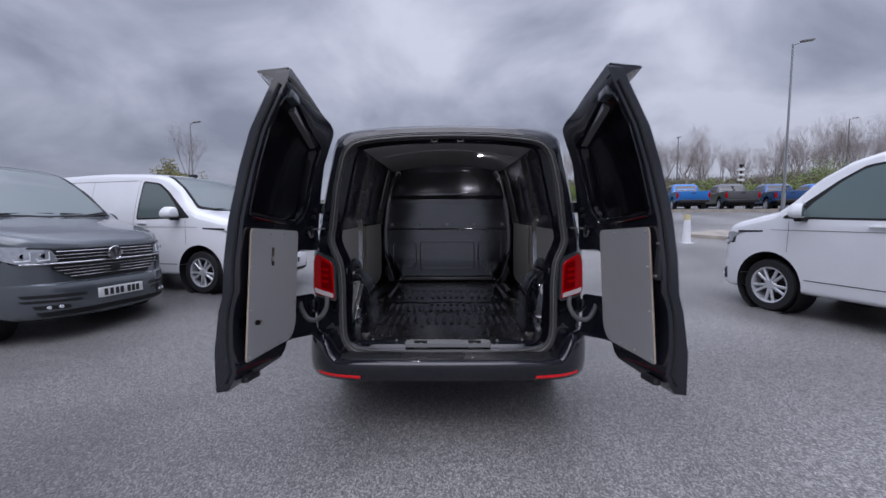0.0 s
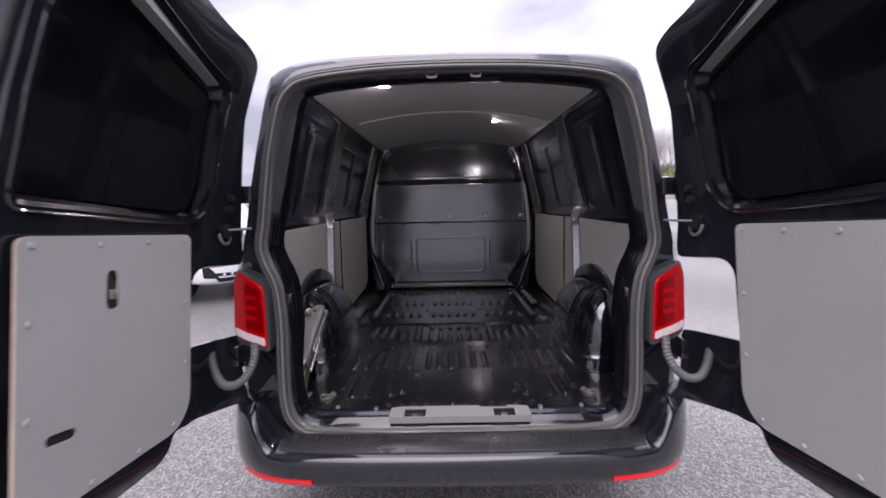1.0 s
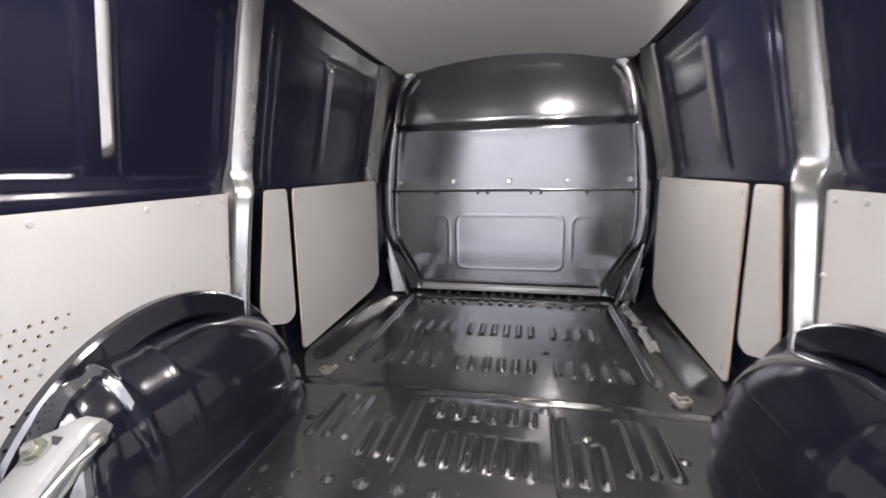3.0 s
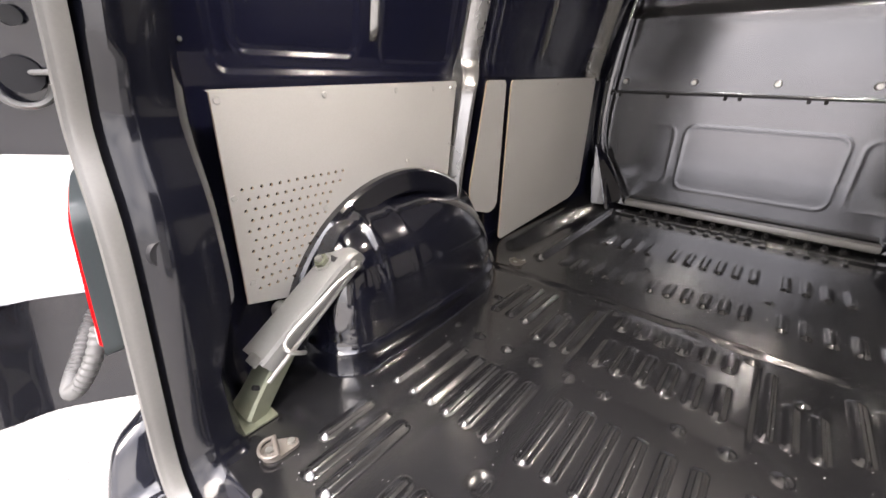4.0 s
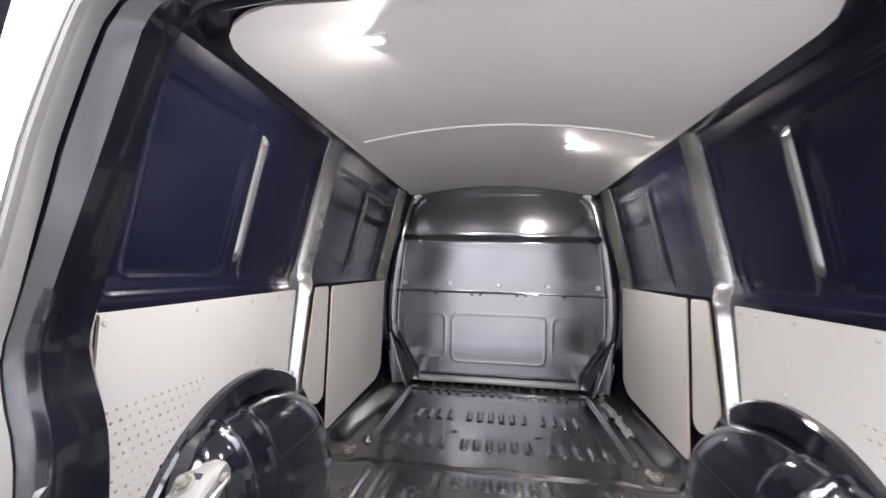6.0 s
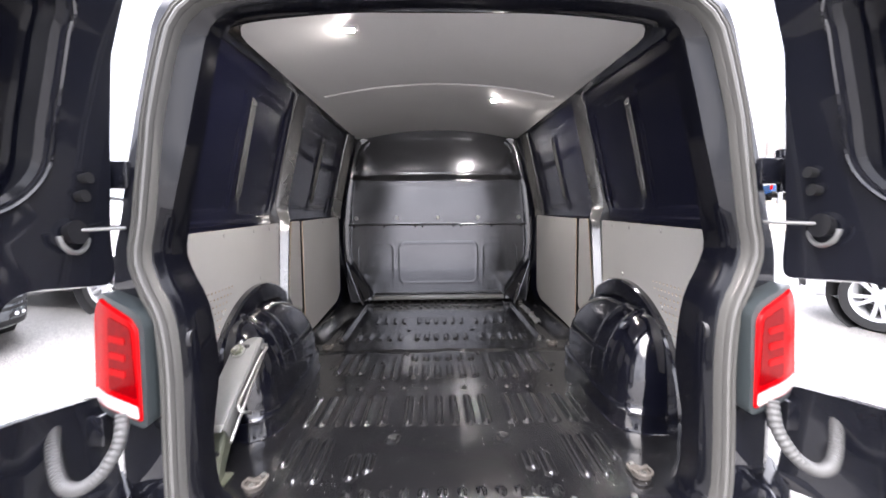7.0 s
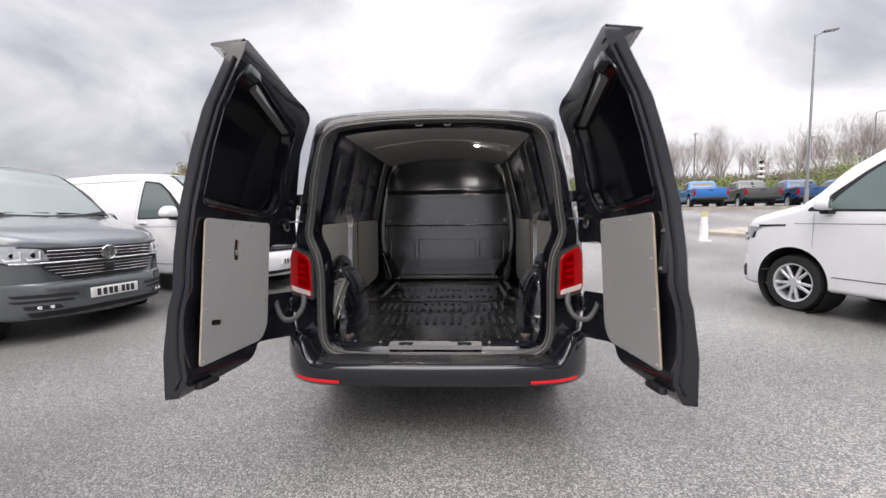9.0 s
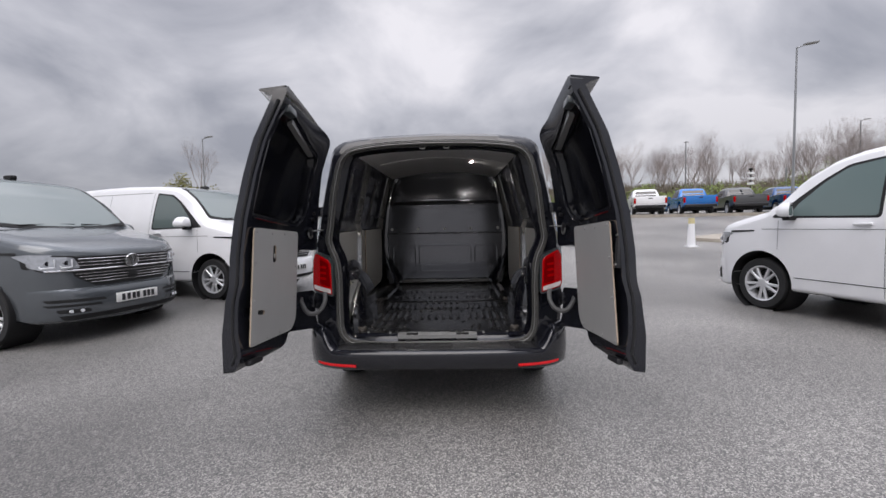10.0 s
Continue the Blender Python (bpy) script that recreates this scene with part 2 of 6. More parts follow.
M_CONCRETE = mat("weathered_concrete", (0.36, 0.325, 0.275), 0.85, 0.0, 0.0, 0.25, 50, 0.3, 0.2)
M_GALV = mat("galvanised_post", (0.30, 0.31, 0.32), 0.5, 0.5, 0.0, 0.1, 40)
M_BARK = mat("grey_brown_bark", (0.30, 0.265, 0.245), 0.9, 0.0, 0.0, 0.3, 14, 0.2)
M_TWIG = mat("bare_twigs", (0.32, 0.275, 0.26), 0.9, 0.0, 0.0, 0.3, 8)
M_LEAF = mat("spring_leaves", (0.145, 0.19, 0.045), 0.9, 0.0, 0.0, 0.5, 3.0, 0.0, 0.4)
M_SOIL = mat("rough_grass_bank", (0.085, 0.085, 0.045), 0.95, 0.0, 0.0, 0.4, 3.0, 0.3, 0.4)
M_YELLOW = mat("faded_yellow_cap", (0.60, 0.53, 0.30), 0.7, 0.0, 0.0, 0.2, 20)
M_LAMPBODY = mat("dark_lamp_housing", (0.045, 0.055, 0.058), 0.30, 0.0, 0.3, 0.1, 300, 0.03)
M_GREENZINC = mat("greenish_zinc_plate", (0.19, 0.20, 0.15), 0.38, 0.6, 0.0, 0.15, 60, 0.05, 0.15, rvar=0.1)
M_CLEARWHITE = mat("white_light_guide", (0.80, 0.82, 0.85), 0.2, 0.0, 0.6)
M_SILL = mat("pale_grey_sill_plastic", (0.22, 0.22, 0.215), 0.45, 0.0, 0.0, 0.06, 300, 0.05, 0.05)
M_DROP = mat("water_drops", (0.03, 0.03, 0.032), 0.04, 0.0, 1.0)
M_THICKET = mat("brown_thicket", (0.20, 0.175, 0.135), 0.95, 0.0, 0.0, 0.4, 2.0, 0.0, 0.3, spec=0.1)

# ---- mesh helpers ----
from mathutils.geometry import delaunay_2d_cdt


def mesh_ob(name, verts, faces, material, smooth=True):
    me = bpy.data.meshes.new(name)
    me.from_pydata([tuple(v) for v in verts], [], [tuple(f) for f in faces])
    me.materials.append(material)
    bm = bmesh.new()
    bm.from_mesh(me)
    bmesh.ops.recalc_face_normals(bm, faces=bm.faces)
    finish(bm, me, smooth)
    return me


def finish(bm, me, smooth=True, angle=35):
    for f in bm.faces:
        f.smooth = smooth
    if smooth:
        for e in bm.edges:
            if len(e.link_faces) == 2 and e.calc_face_angle(0) > radians(angle):
                e.smooth = False
    bm.to_mesh(me)
    bm.free()


def thing(name, label, category, m=None, group="", kind=""):
    ob = new(name)
    ob.empty_display_size = 0.1
    if m is not None:
        ob.matrix_world = m
    return tagged(ob, label, category, group, kind)


def part(name, data, material, parent, label="", smooth=True):
    """One mesh object under a thing or a part; data is a bmesh, or (verts, faces), or a mesh to share."""
    if isinstance(data, bpy.types.Mesh):
        me = data
    elif isinstance(data, tuple):
        me = mesh_ob(name, data[0], data[1], material, smooth)
    else:
        me = bpy.data.meshes.new(name)
        me.materials.append(material)
        finish(data, me, smooth)
    ob = new(name, me)
    if parent is not None:
        ob.parent = parent
    if label:
        ob["label"] = label
    return ob


def single(name, data, material, label, category, m=None, group="", kind="", smooth=True):
    ob = part(name, data, material, None, "", smooth)
    if m is not None:
        ob.matrix_world = m
    return tagged(ob, label, category, group, kind)


def box(x0, x1, y0, y1, z0, z1, bevel=0.0, bm=None, seg=2):
    b = bmesh.new()
    bmesh.ops.create_cube(b, size=1, matrix=Matrix.Translation(((x0 + x1) / 2, (y0 + y1) / 2, (z0 + z1) / 2)) @ Matrix.Diagonal((abs(x1 - x0), abs(y1 - y0), abs(z1 - z0), 1)))
    if bevel:
        bmesh.ops.bevel(b, geom=b.edges[:], offset=bevel, segments=seg, profile=0.5, affect="EDGES")
    return merged(bm, b)


def merged(bm, b):
    if bm is None:
        return b
    me = bpy.data.meshes.new("tmp")
    b.to_mesh(me)
    b.free()
    bm.from_mesh(me)
    bpy.data.meshes.remove(me)
    return bm


def moved(bm, m):
    bmesh.ops.transform(bm, matrix=m, verts=bm.verts)
    return bm


def rod(a, b, r, seg=12, r2=None, bm=None):
    a, b = Vector(a), Vector(b)
    c = bmesh.new()
    bmesh.ops.create_cone(c, cap_ends=True, segments=seg, radius1=r, radius2=r if r2 is None else r2, depth=(b - a).length,
                          matrix=Matrix.Translation((a + b) / 2) @ (b - a).to_track_quat("Z", "Y").to_matrix().to_4x4())
    return merged(bm, c)


def tube(points, r, seg=10, wave=0.0, turns=0):
    """A pipe along points; wave and turns rib it like a corrugated hose."""
    pts = [Vector(p) for p in points]
    v, f = [], []
    n = len(pts)
    up = Vector((0.13, 0.31, 1)).normalized()
    for i, p in enumerate(pts):
        d = (pts[min(i + 1, n - 1)] - pts[max(i - 1, 0)]).normalized()
        a = d.cross(up).normalized()
        b = d.cross(a)
        rr = r[i] if isinstance(r, (list, tuple)) else r
        rr += wave * (1 if i % 2 else -1) * (1 if turns else 0)
        for k in range(seg):
            t = 2 * math.pi * k / seg
            v.append(p + a * (rr * math.cos(t)) + b * (rr * math.sin(t)))
    for i in range(n - 1):
        for k in range(seg):
            f.append((i * seg + k, i * seg + (k + 1) % seg, (i + 1) * seg + (k + 1) % seg, (i + 1) * seg + k))
    f.append(tuple(range(seg)))
    f.append(tuple(range((n - 1) * seg, n * seg)))
    return v, f


def spline(pts, n):
    """n points of a smooth curve through pts."""
    p = np.array(pts, float)
    t = np.linspace(0, len(p) - 1, n)
    i = np.clip(t.astype(int), 0, len(p) - 2)
    u = (t - i)[:, None]
    g = lambda k: p[np.clip(i + k, 0, len(p) - 1)]
    a, b, c, d = g(-1), g(0), g(1), g(2)
    return 0.5 * (2 * b + (c - a) * u + (2 * a - 5 * b + 4 * c - d) * u**2 + (3 * b - a - 3 * c + d) * u**3)


def resample(pts, n, closed=False):
    p = np.array(pts, float)
    if closed:
        p = np.vstack([p, p[:1]])
    s = np.r_[0, np.cumsum(np.linalg.norm(np.diff(p, axis=0), axis=1))]
    t = np.linspace(0, s[-1], n, endpoint=not closed)
    return np.stack([np.interp(t, s, p[:, k]) for k in range(p.shape[1])], 1)


def rounded(poly, r, seg=5):
    """A 2D polygon with its corners rounded; r is one radius or one for each corner."""
    out = []
    n = len(poly)
    for i, p in enumerate(poly):
        rr = r[i] if isinstance(r, (list, tuple)) else r
        p = Vector(p)
        a, b = Vector(poly[i - 1]) - p, Vector(poly[(i + 1) % n]) - p
        k = min(rr, a.length * 0.49, b.length * 0.49)
        if k < 1e-4:
            out.append(tuple(p))
            continue
        s, e = p + a.normalized() * k, p + b.normalized() * k
        for j in range(seg + 1):
            u = j / seg
            q = s * (1 - u) ** 2 + p * (2 * u * (1 - u)) + e * u**2
            out.append(tuple(q))
    return out


def inside(pt, poly):
    x, y = pt
    hit = False
    for i in range(len(poly)):
        (a, b), (c, d) = poly[i - 1], poly[i]
        if (b > y) != (d > y) and x < (c - a) * (y - b) / (d - b) + a:
            hit = not hit
    return hit


def flat_mesh(outline, holes=(), step=0.0):
    """Triangulates a polygon with holes, with inner points on a grid so that it can be bent. 2D verts, faces, and the loops as they were given."""
    pts, edges, loops = [], [], []
    for poly in (outline, *holes):
        base = len(pts)
        pts += [Vector(p) for p in poly]
        edges += [(base + i, base + (i + 1) % len(poly)) for i in range(len(poly))]
        loops.append(list(range(base, base + len(poly))))
    if step:
        lo, hi = np.min(outline, 0), np.max(outline, 0)
        for a in np.arange(lo[0] + step / 2, hi[0], step):
            for b in np.arange(lo[1] + step / 2, hi[1], step):
                if inside((a, b), outline) and not any(inside((a, b), h) for h in holes):
                    if min(math.hypot(a - q[0], b - q[1]) for poly in (outline, *holes) for q in poly) > step * 0.35:
                        pts.append(Vector((a, b)))
    v, e, f, ov, oe, of = delaunay_2d_cdt(pts, edges, [], 1, 1e-6)
    if holes:
        cents = [(sum(v[k][0] for k in q) / len(q), sum(v[k][1] for k in q) / len(q)) for q in f]
        boxes = [(*np.min(h, 0), *np.max(h, 0)) for h in holes]
        f = [q for q, c in zip(f, cents) if not any(b[0] < c[0] < b[2] and b[1] < c[1] < b[3] and inside(c, h) for h, b in zip(holes, boxes))]
    where = {}
    for i, o in enumerate(ov):
        for k in o:
            where[k] = i
    return [tuple(p) for p in v], [tuple(q) for q in f], [[where[k] for k in lp if k in where] for lp in loops]


def slab(outline, holes, front, back, step=0.0):
    """A sheet with thickness: front(a, b) and back(a, b) give 3D points of its two faces."""
    v, f, loops = flat_mesh(outline, holes, step)
    n = len(v)
    verts = [front(*p) for p in v] + [back(*p) for p in v]
    faces = [q for q in f] + [tuple(n + k for k in reversed(q)) for q in f]
    for lp in loops:
        for i in range(len(lp)):
            a, b = lp[i - 1], lp[i]
            faces.append((a, b, n + b, n + a))
    return verts, faces


def sheet(outline, holes, front, step=0.0):
    v, f, loops = flat_mesh(outline, holes, step)
    return [front(*p) for p in v], f


def loft(rings, closed=True, cap0=False, cap1=False):
    n = len(rings[0])
    v = [tuple(p) for r in rings for p in r]
    f = []
    for i in range(len(rings) - 1):
        for k in range(n if closed else n - 1):
            a, b = i * n + k, i * n + (k + 1) % n
            f.append((a, b, b + n, a + n))
    if cap0:
        f.append(tuple(range(n)))
    if cap1:
        f.append(tuple(range((len(rings) - 1) * n, len(rings) * n)))
    return v, f


def lathe(profile, seg=32, arc=2 * math.pi, axis="x"):
    """Turns (radius, along) round the x axis."""
    full = arc > 6.28
    m = seg if full else seg + 1
    v, f = [], []
    for j in range(m):
        t = arc * j / seg
        for r, a in profile:
            v.append((a, r * math.cos(t), r * math.sin(t)))
    n = len(profile)
    for j in range(seg):
        for k in range(n - 1):
            a, b = j * n + k, ((j + 1) % m) * n + k
            f.append((a, a + 1, b + 1, b))
    return v, f


def stadium(w, h, n=6):
    """A rounded slot outline, w wide and h long, round the origin."""
    r = w / 2
    out = []
    for k in range(n + 1):
        t = math.pi * k / n
        out.append((r * math.cos(t), h / 2 - r + r * math.sin(t)))
    for k in range(n + 1):
        t = math.pi + math.pi * k / n
        out.append((r * math.cos(t), -h / 2 + r + r * math.sin(t)))
    return out

# ---- the black panel van: x across, y forward from the rear sill, floor of the yard at z = 0 ----
def van_section(s, w=0.95, lift=0.0):
    """Half section of the van body s metres behind its nose: (x, z) from the underside's middle to the roof's."""
    h = float(np.interp(s, [0, 0.03, 0.08, 0.25, 0.98, 1.12, 1.40, 1.65, 1.88, 2.05, 2.3, 3.2, 4.4, 4.9], [1.0, 1.05, 1.088, 1.165, 1.335, 1.475, 1.725, 1.87, 1.935, 1.955, 1.975, 2.01, 1.985, 1.955]))
    h += lift * float(np.interp(s, [1.35, 1.75, 2.1, 3.2, 3.9, 4.3], [0, 0.07, 0.09, 0.05, 0.03, 0.0]))
    w = w * float(np.interp(s, [0, 0.02, 0.05, 0.10, 0.18, 0.30, 0.50, 1.0, 4.3, 4.9], [0.32, 0.43, 0.56, 0.70, 0.815, 0.90, 0.965, 1, 1, 0.985]))
    z0 = float(np.interp(s, [0, 0.3, 0.6, 4.4, 4.9], [0.24, 0.22, 0.26, 0.28, 0.34]))
    low = [(0, z0), (0.6 * w, z0), (0.93 * w, z0 + 0.03), (0.985 * w, z0 + 0.14), (w, 0.75)]
    k = min(max((h - 1.34) / 0.66, 0), 1)
    bon = [(0.985 * w, h - 0.17), (0.965 * w, h - 0.10), (0.92 * w, h - 0.05), (0.84 * w, h - 0.022), (0.7 * w, h - 0.008), (0.5 * w, h), (0.25 * w, h + 0.008), (0, h + 0.01)]
    xe = 0.975 * w - 0.165 * k
    cab = [(0.995 * w, 1.05), (0.98 * w, 1.20), ((0.98 * w + xe) / 2 + 0.012, (1.20 + h - 0.13) / 2), (xe, h - 0.13), (xe - 0.04, h - 0.055), (xe - 0.13, h - 0.018), (0.3, h), (0, h + 0.006)]
    t = min(max((h - 1.35) / 0.26, 0), 1)
    up = [(a[0] * (1 - t) + b[0] * t, a[1] * (1 - t) + b[1] * t) for a, b in zip(bon, cab)]
    return spline(low + up, 61)


def ring(half, y):
    """A closed ring from a half section (x, z) and its y (a number, or a function of z)."""
    f = y if callable(y) else (lambda z: y)
    right = [(x, f(z), z) for x, z in half]
    return right + [(-x, f(z), z) for x, z in half[-2:0:-1]]


def offset(half, d):
    p = np.array(half, float)
    t = np.gradient(p, axis=0)
    n = np.stack([t[:, 1], -t[:, 0]], 1)
    n /= np.linalg.norm(n, axis=1)[:, None] + 1e-9
    q = p + n * d
    q[0, 0], q[-1, 0] = 0, 0
    return q


def smooth(a, b, x):
    t = np.clip((x - a) / (b - a), 0, 1)
    return t * t * (3 - 2 * t)


SEAL_IN = resample(spline([(0, 0.50), (0.30, 0.503), (0.556, 0.516), (0.632, 0.552), (0.664, 0.62), (0.672, 0.75), (0.675, 0.95), (0.69, 1.08), (0.724, 1.16), (0.744, 1.235), (0.724, 1.345), (0.688, 1.51), (0.648, 1.70), (0.618, 1.782), (0.548, 1.826), (0.337, 1.852), (0.15, 1.860), (0, 1.862)], 200), 70)
REAR = resample(spline([(0, 0.46), (0.60, 0.46), (0.78, 0.50), (0.855, 0.60), (0.87, 0.75), (0.875, 0.90), (0.885, 1.10), (0.872, 1.22), (0.850, 1.31), (0.832, 1.42), (0.804, 1.56), (0.774, 1.70), (0.750, 1.81), (0.714, 1.882), (0.645, 1.924), (0.54, 1.944), (0.35, 1.956), (0, 1.966)], 240), 70)
y_seal = lambda z: 0.0595 + 0.075 * z

van = thing("panel_van", "black panel van parked with both rear doors wide open", "van")

def polar(half, angles, cz=1.12):
    """Points of a half section on rays from (0, cz), so that neighbouring rings match point by point."""
    p = np.array(half, float)
    a = np.maximum.accumulate(np.arctan2(p[:, 1] - cz, p[:, 0])) + np.arange(len(p)) * 1e-9
    return np.stack([np.interp(angles, a, p[:, 0]), np.interp(angles, a, p[:, 1])], 1)


def spread(half):
    return resample(half, 300)


# above the waist the seal runs wider than the inner frame
SEAL = offset(SEAL_IN, (0.028 * np.clip((SEAL_IN[:, 1] - 1.30) / 0.25, 0, 1))[:, None])
ANG = np.arctan2(REAR[:, 1] - 1.12, REAR[:, 0])
ANG = np.unique(np.r_[ANG, np.arctan2(SEAL[8:62:2, 1] - 1.12, SEAL[8:62:2, 0])])
ANG[0], ANG[-1] = -math.pi / 2, math.pi / 2
# outer shell, rear frame to nose
SEAL_P, REAR_P = polar(SEAL, ANG), polar(REAR, ANG)
rings = [ring(SEAL_P, y_seal), ring(polar(offset(SEAL, 0.02), ANG), lambda z: y_seal(z) - 0.004), ring(polar(offset(SEAL, 0.03), ANG), lambda z: y_seal(z) + 0.02)]
mid = 0.35 * polar(offset(SEAL, 0.03), ANG) + 0.65 * REAR_P
rings += [ring(mid, lambda z: y_seal(z) + 0.034 - 0.006 * float(smooth(1.7, 1.85, z))), ring(REAR_P, lambda z: y_seal(z) + 0.085 - 0.035 * float(smooth(1.75, 1.90, z))), ring(polar(offset(REAR, 0.022), ANG), lambda z: y_seal(z) + 0.20)]
rings += [ring(polar(offset(REAR, 0.034), ANG), lambda z: 0.36 + 0.06 * z)]
for s in (4.45, 4.2, 3.6, 3.0, 2.5, 2.2, 2.0, 1.8, 1.7, 1.55, 1.35, 1.2, 1.1, 1.0, 0.95, 0.8, 0.6, 0.4, 0.22, 0.1, 0.03, 0.0):
    rings.append(ring(polar(spread(van_section(s, lift=1.0)), ANG, float(np.interp(s, [0.6, 1.6], [0.72, 1.12]))), 4.95 - s))
part("body_shell", loft(rings, cap1=True), M_BODY, van)
# roof pressing: raised middle, two sunk channels, raised ends over the pillars
crown = []
for x in np.linspace(-0.665, 0.665, 77):
    zr = float(np.interp(abs(x), [0, 0.35, 0.54, 0.645, 0.68], [1.966, 1.956, 1.944, 1.924, 1.902]))
    h = float(np.interp(abs(x), [0, 0.395, 0.42, 0.515, 0.54, 0.64, 0.665], [0.015, 0.015, 0.001, 0.001, 0.012, 0.012, 0.0]))
    crown.append([(x, 0.300, zr), (x, 0.305, zr + 0.4 * h), (x, 0.325, zr + 0.004 + h), (x, 0.42, zr + 0.021 + h), (x, 0.60, zr + 0.028 + h), (x, 0.63, zr + 0.026)])
part("roof_crown", loft(crown, True, True, True), M_BODY, van)

# inner rear frame: from the seal in to the load space
WALL = resample(spline([(0, 0.556), (0.40, 0.556), (0.68, 0.558), (0.775, 0.60), (0.80, 0.75), (0.80, 1.00), (0.80, 1.25), (0.79, 1.40), (0.735, 1.65), (0.67, 1.82), (0.60, 1.885), (0.40, 1.91), (0, 1.925)], 200), 70)
ins1, ins2, ins3 = offset(SEAL, -0.012), offset(SEAL_IN, -0.032), offset(SEAL_IN, -0.036)
for q in (ins2, ins3):
    q[:, 1] += 0.030 * smooth(1.68, 1.79, q[:, 1])
for q in (ins1, ins2, ins3):
    q[:, 1] = np.maximum(q[:, 1], 0.52)
ins3[:, 1] = np.maximum(ins3[:, 1], 0.552)
ins2[:, 1] = np.maximum(ins2[:, 1], 0.548)
low_cut = lambda z: 0.048 * max(0.0, min(1.0, (0.90 - z) / 0.15))  # the frame is slimmer beside the jack's foot
frame_rings = [ring(SEAL, y_seal), ring(ins1, lambda z: y_seal(z) + 0.012), ring(ins2, lambda z: y_seal(z) + 0.035), ring(ins3, lambda z: y_seal(z) + 0.06),
               ring(ins3 * [1.0, 1.0], lambda z: 0.245 + 0.02 * z - low_cut(z)), ring(0.85 * ins3 + 0.15 * WALL, lambda z: 0.262 + 0.02 * z - low_cut(z)), ring(0.1 * ins3 + 0.9 * WALL, lambda z: 0.295 + 0.015 * z - 1.3 * low_cut(z)), ring(WALL, lambda z: 0.30 + 0.015 * z)]
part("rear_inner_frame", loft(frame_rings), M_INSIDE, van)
seal_ring = ring(offset(SEAL, -0.002), lambda z: y_seal(z) - 0.012)
sv, sf = [], []
ns = len(seal_ring)
centre = Vector((0, 0.15, 1.2))
prof = [(-0.018, 0.014), (-0.0175, -0.004), (-0.0145, -0.012), (-0.0115, -0.005), (-0.0095, -0.005), (-0.006, -0.0175), (-0.001, -0.020), (0.004, -0.017), (0.0065, -0.008), (0.008, -0.008), (0.011, -0.0155), (0.015, -0.0145), (0.0175, -0.007), (0.019, -0.007), (0.0215, -0.011), (0.024, -0.007), (0.024, 0.014)]
for i in range(ns):
    a, b = Vector(seal_ring[i - 1]), Vector(seal_ring[(i + 1) % ns])
    d = (b - a).normalized()
    out = d.cross(Vector((0, 1, 0))).normalized()
    if out.dot(Vector(seal_ring[i]) - centre) < 0:
        out = -out
    for u, v in prof:
        sv.append(Vector(seal_ring[i]) + out * u + Vector((0, v, 0)))
npf = len(prof)
for i in range(ns):
    for k in range(npf):
        j = (i + 1) % ns
        sf.append((i * npf + k, i * npf + (k + 1) % npf, j * npf + (k + 1) % npf, j * npf + k))
seal_ob = part("door_seal", (sv, sf), M_SEAL, van, "grey rubber door seal")
for u, d in ((0.0072, -0.0075), (-0.0105, -0.0045), (0.0182, -0.0065)):
    lip = []
    for i in range(ns):
        a, b = Vector(seal_ring[i - 1]), Vector(seal_ring[(i + 1) % ns])
        out = (b - a).normalized().cross(Vector((0, 1, 0))).normalized()
        if out.dot(Vector(seal_ring[i]) - centre) < 0:
            out = -out
        lip.append(Vector(seal_ring[i]) + out * u + Vector((0, d, 0)))
    part("seal_lip", tube(lip + lip[:1], 0.0019, 6), M_BLACK, seal_ob)


# load floor: one pressed sheet with beads
FX, FY = np.arange(-0.82, 0.8201, 0.0055), np.arange(0.17, 2.60, 0.0055)
gx, gy = np.meshgrid(FX, FY)
fz = np.full(gx.shape, 0.565)
beads = []
C6 = [-0.145, -0.087, -0.029, 0.029, 0.087, 0.145]
for x in C6:
    beads += [(x, 0.565, 0.795, 0.026, 0.009), (x, 0.962, 1.115, 0.030, 0.009), (x, 1.178, 1.272, 0.032, 0.010), (x, 1.515, 1.642, 0.030, 0.010), (x, 1.863, 2.022, 0.028, 0.009)]
    beads += [(x, 2.315, 2.40, 0.028, 0.009), (x, 2.47, 2.545, 0.034, 0.014)]
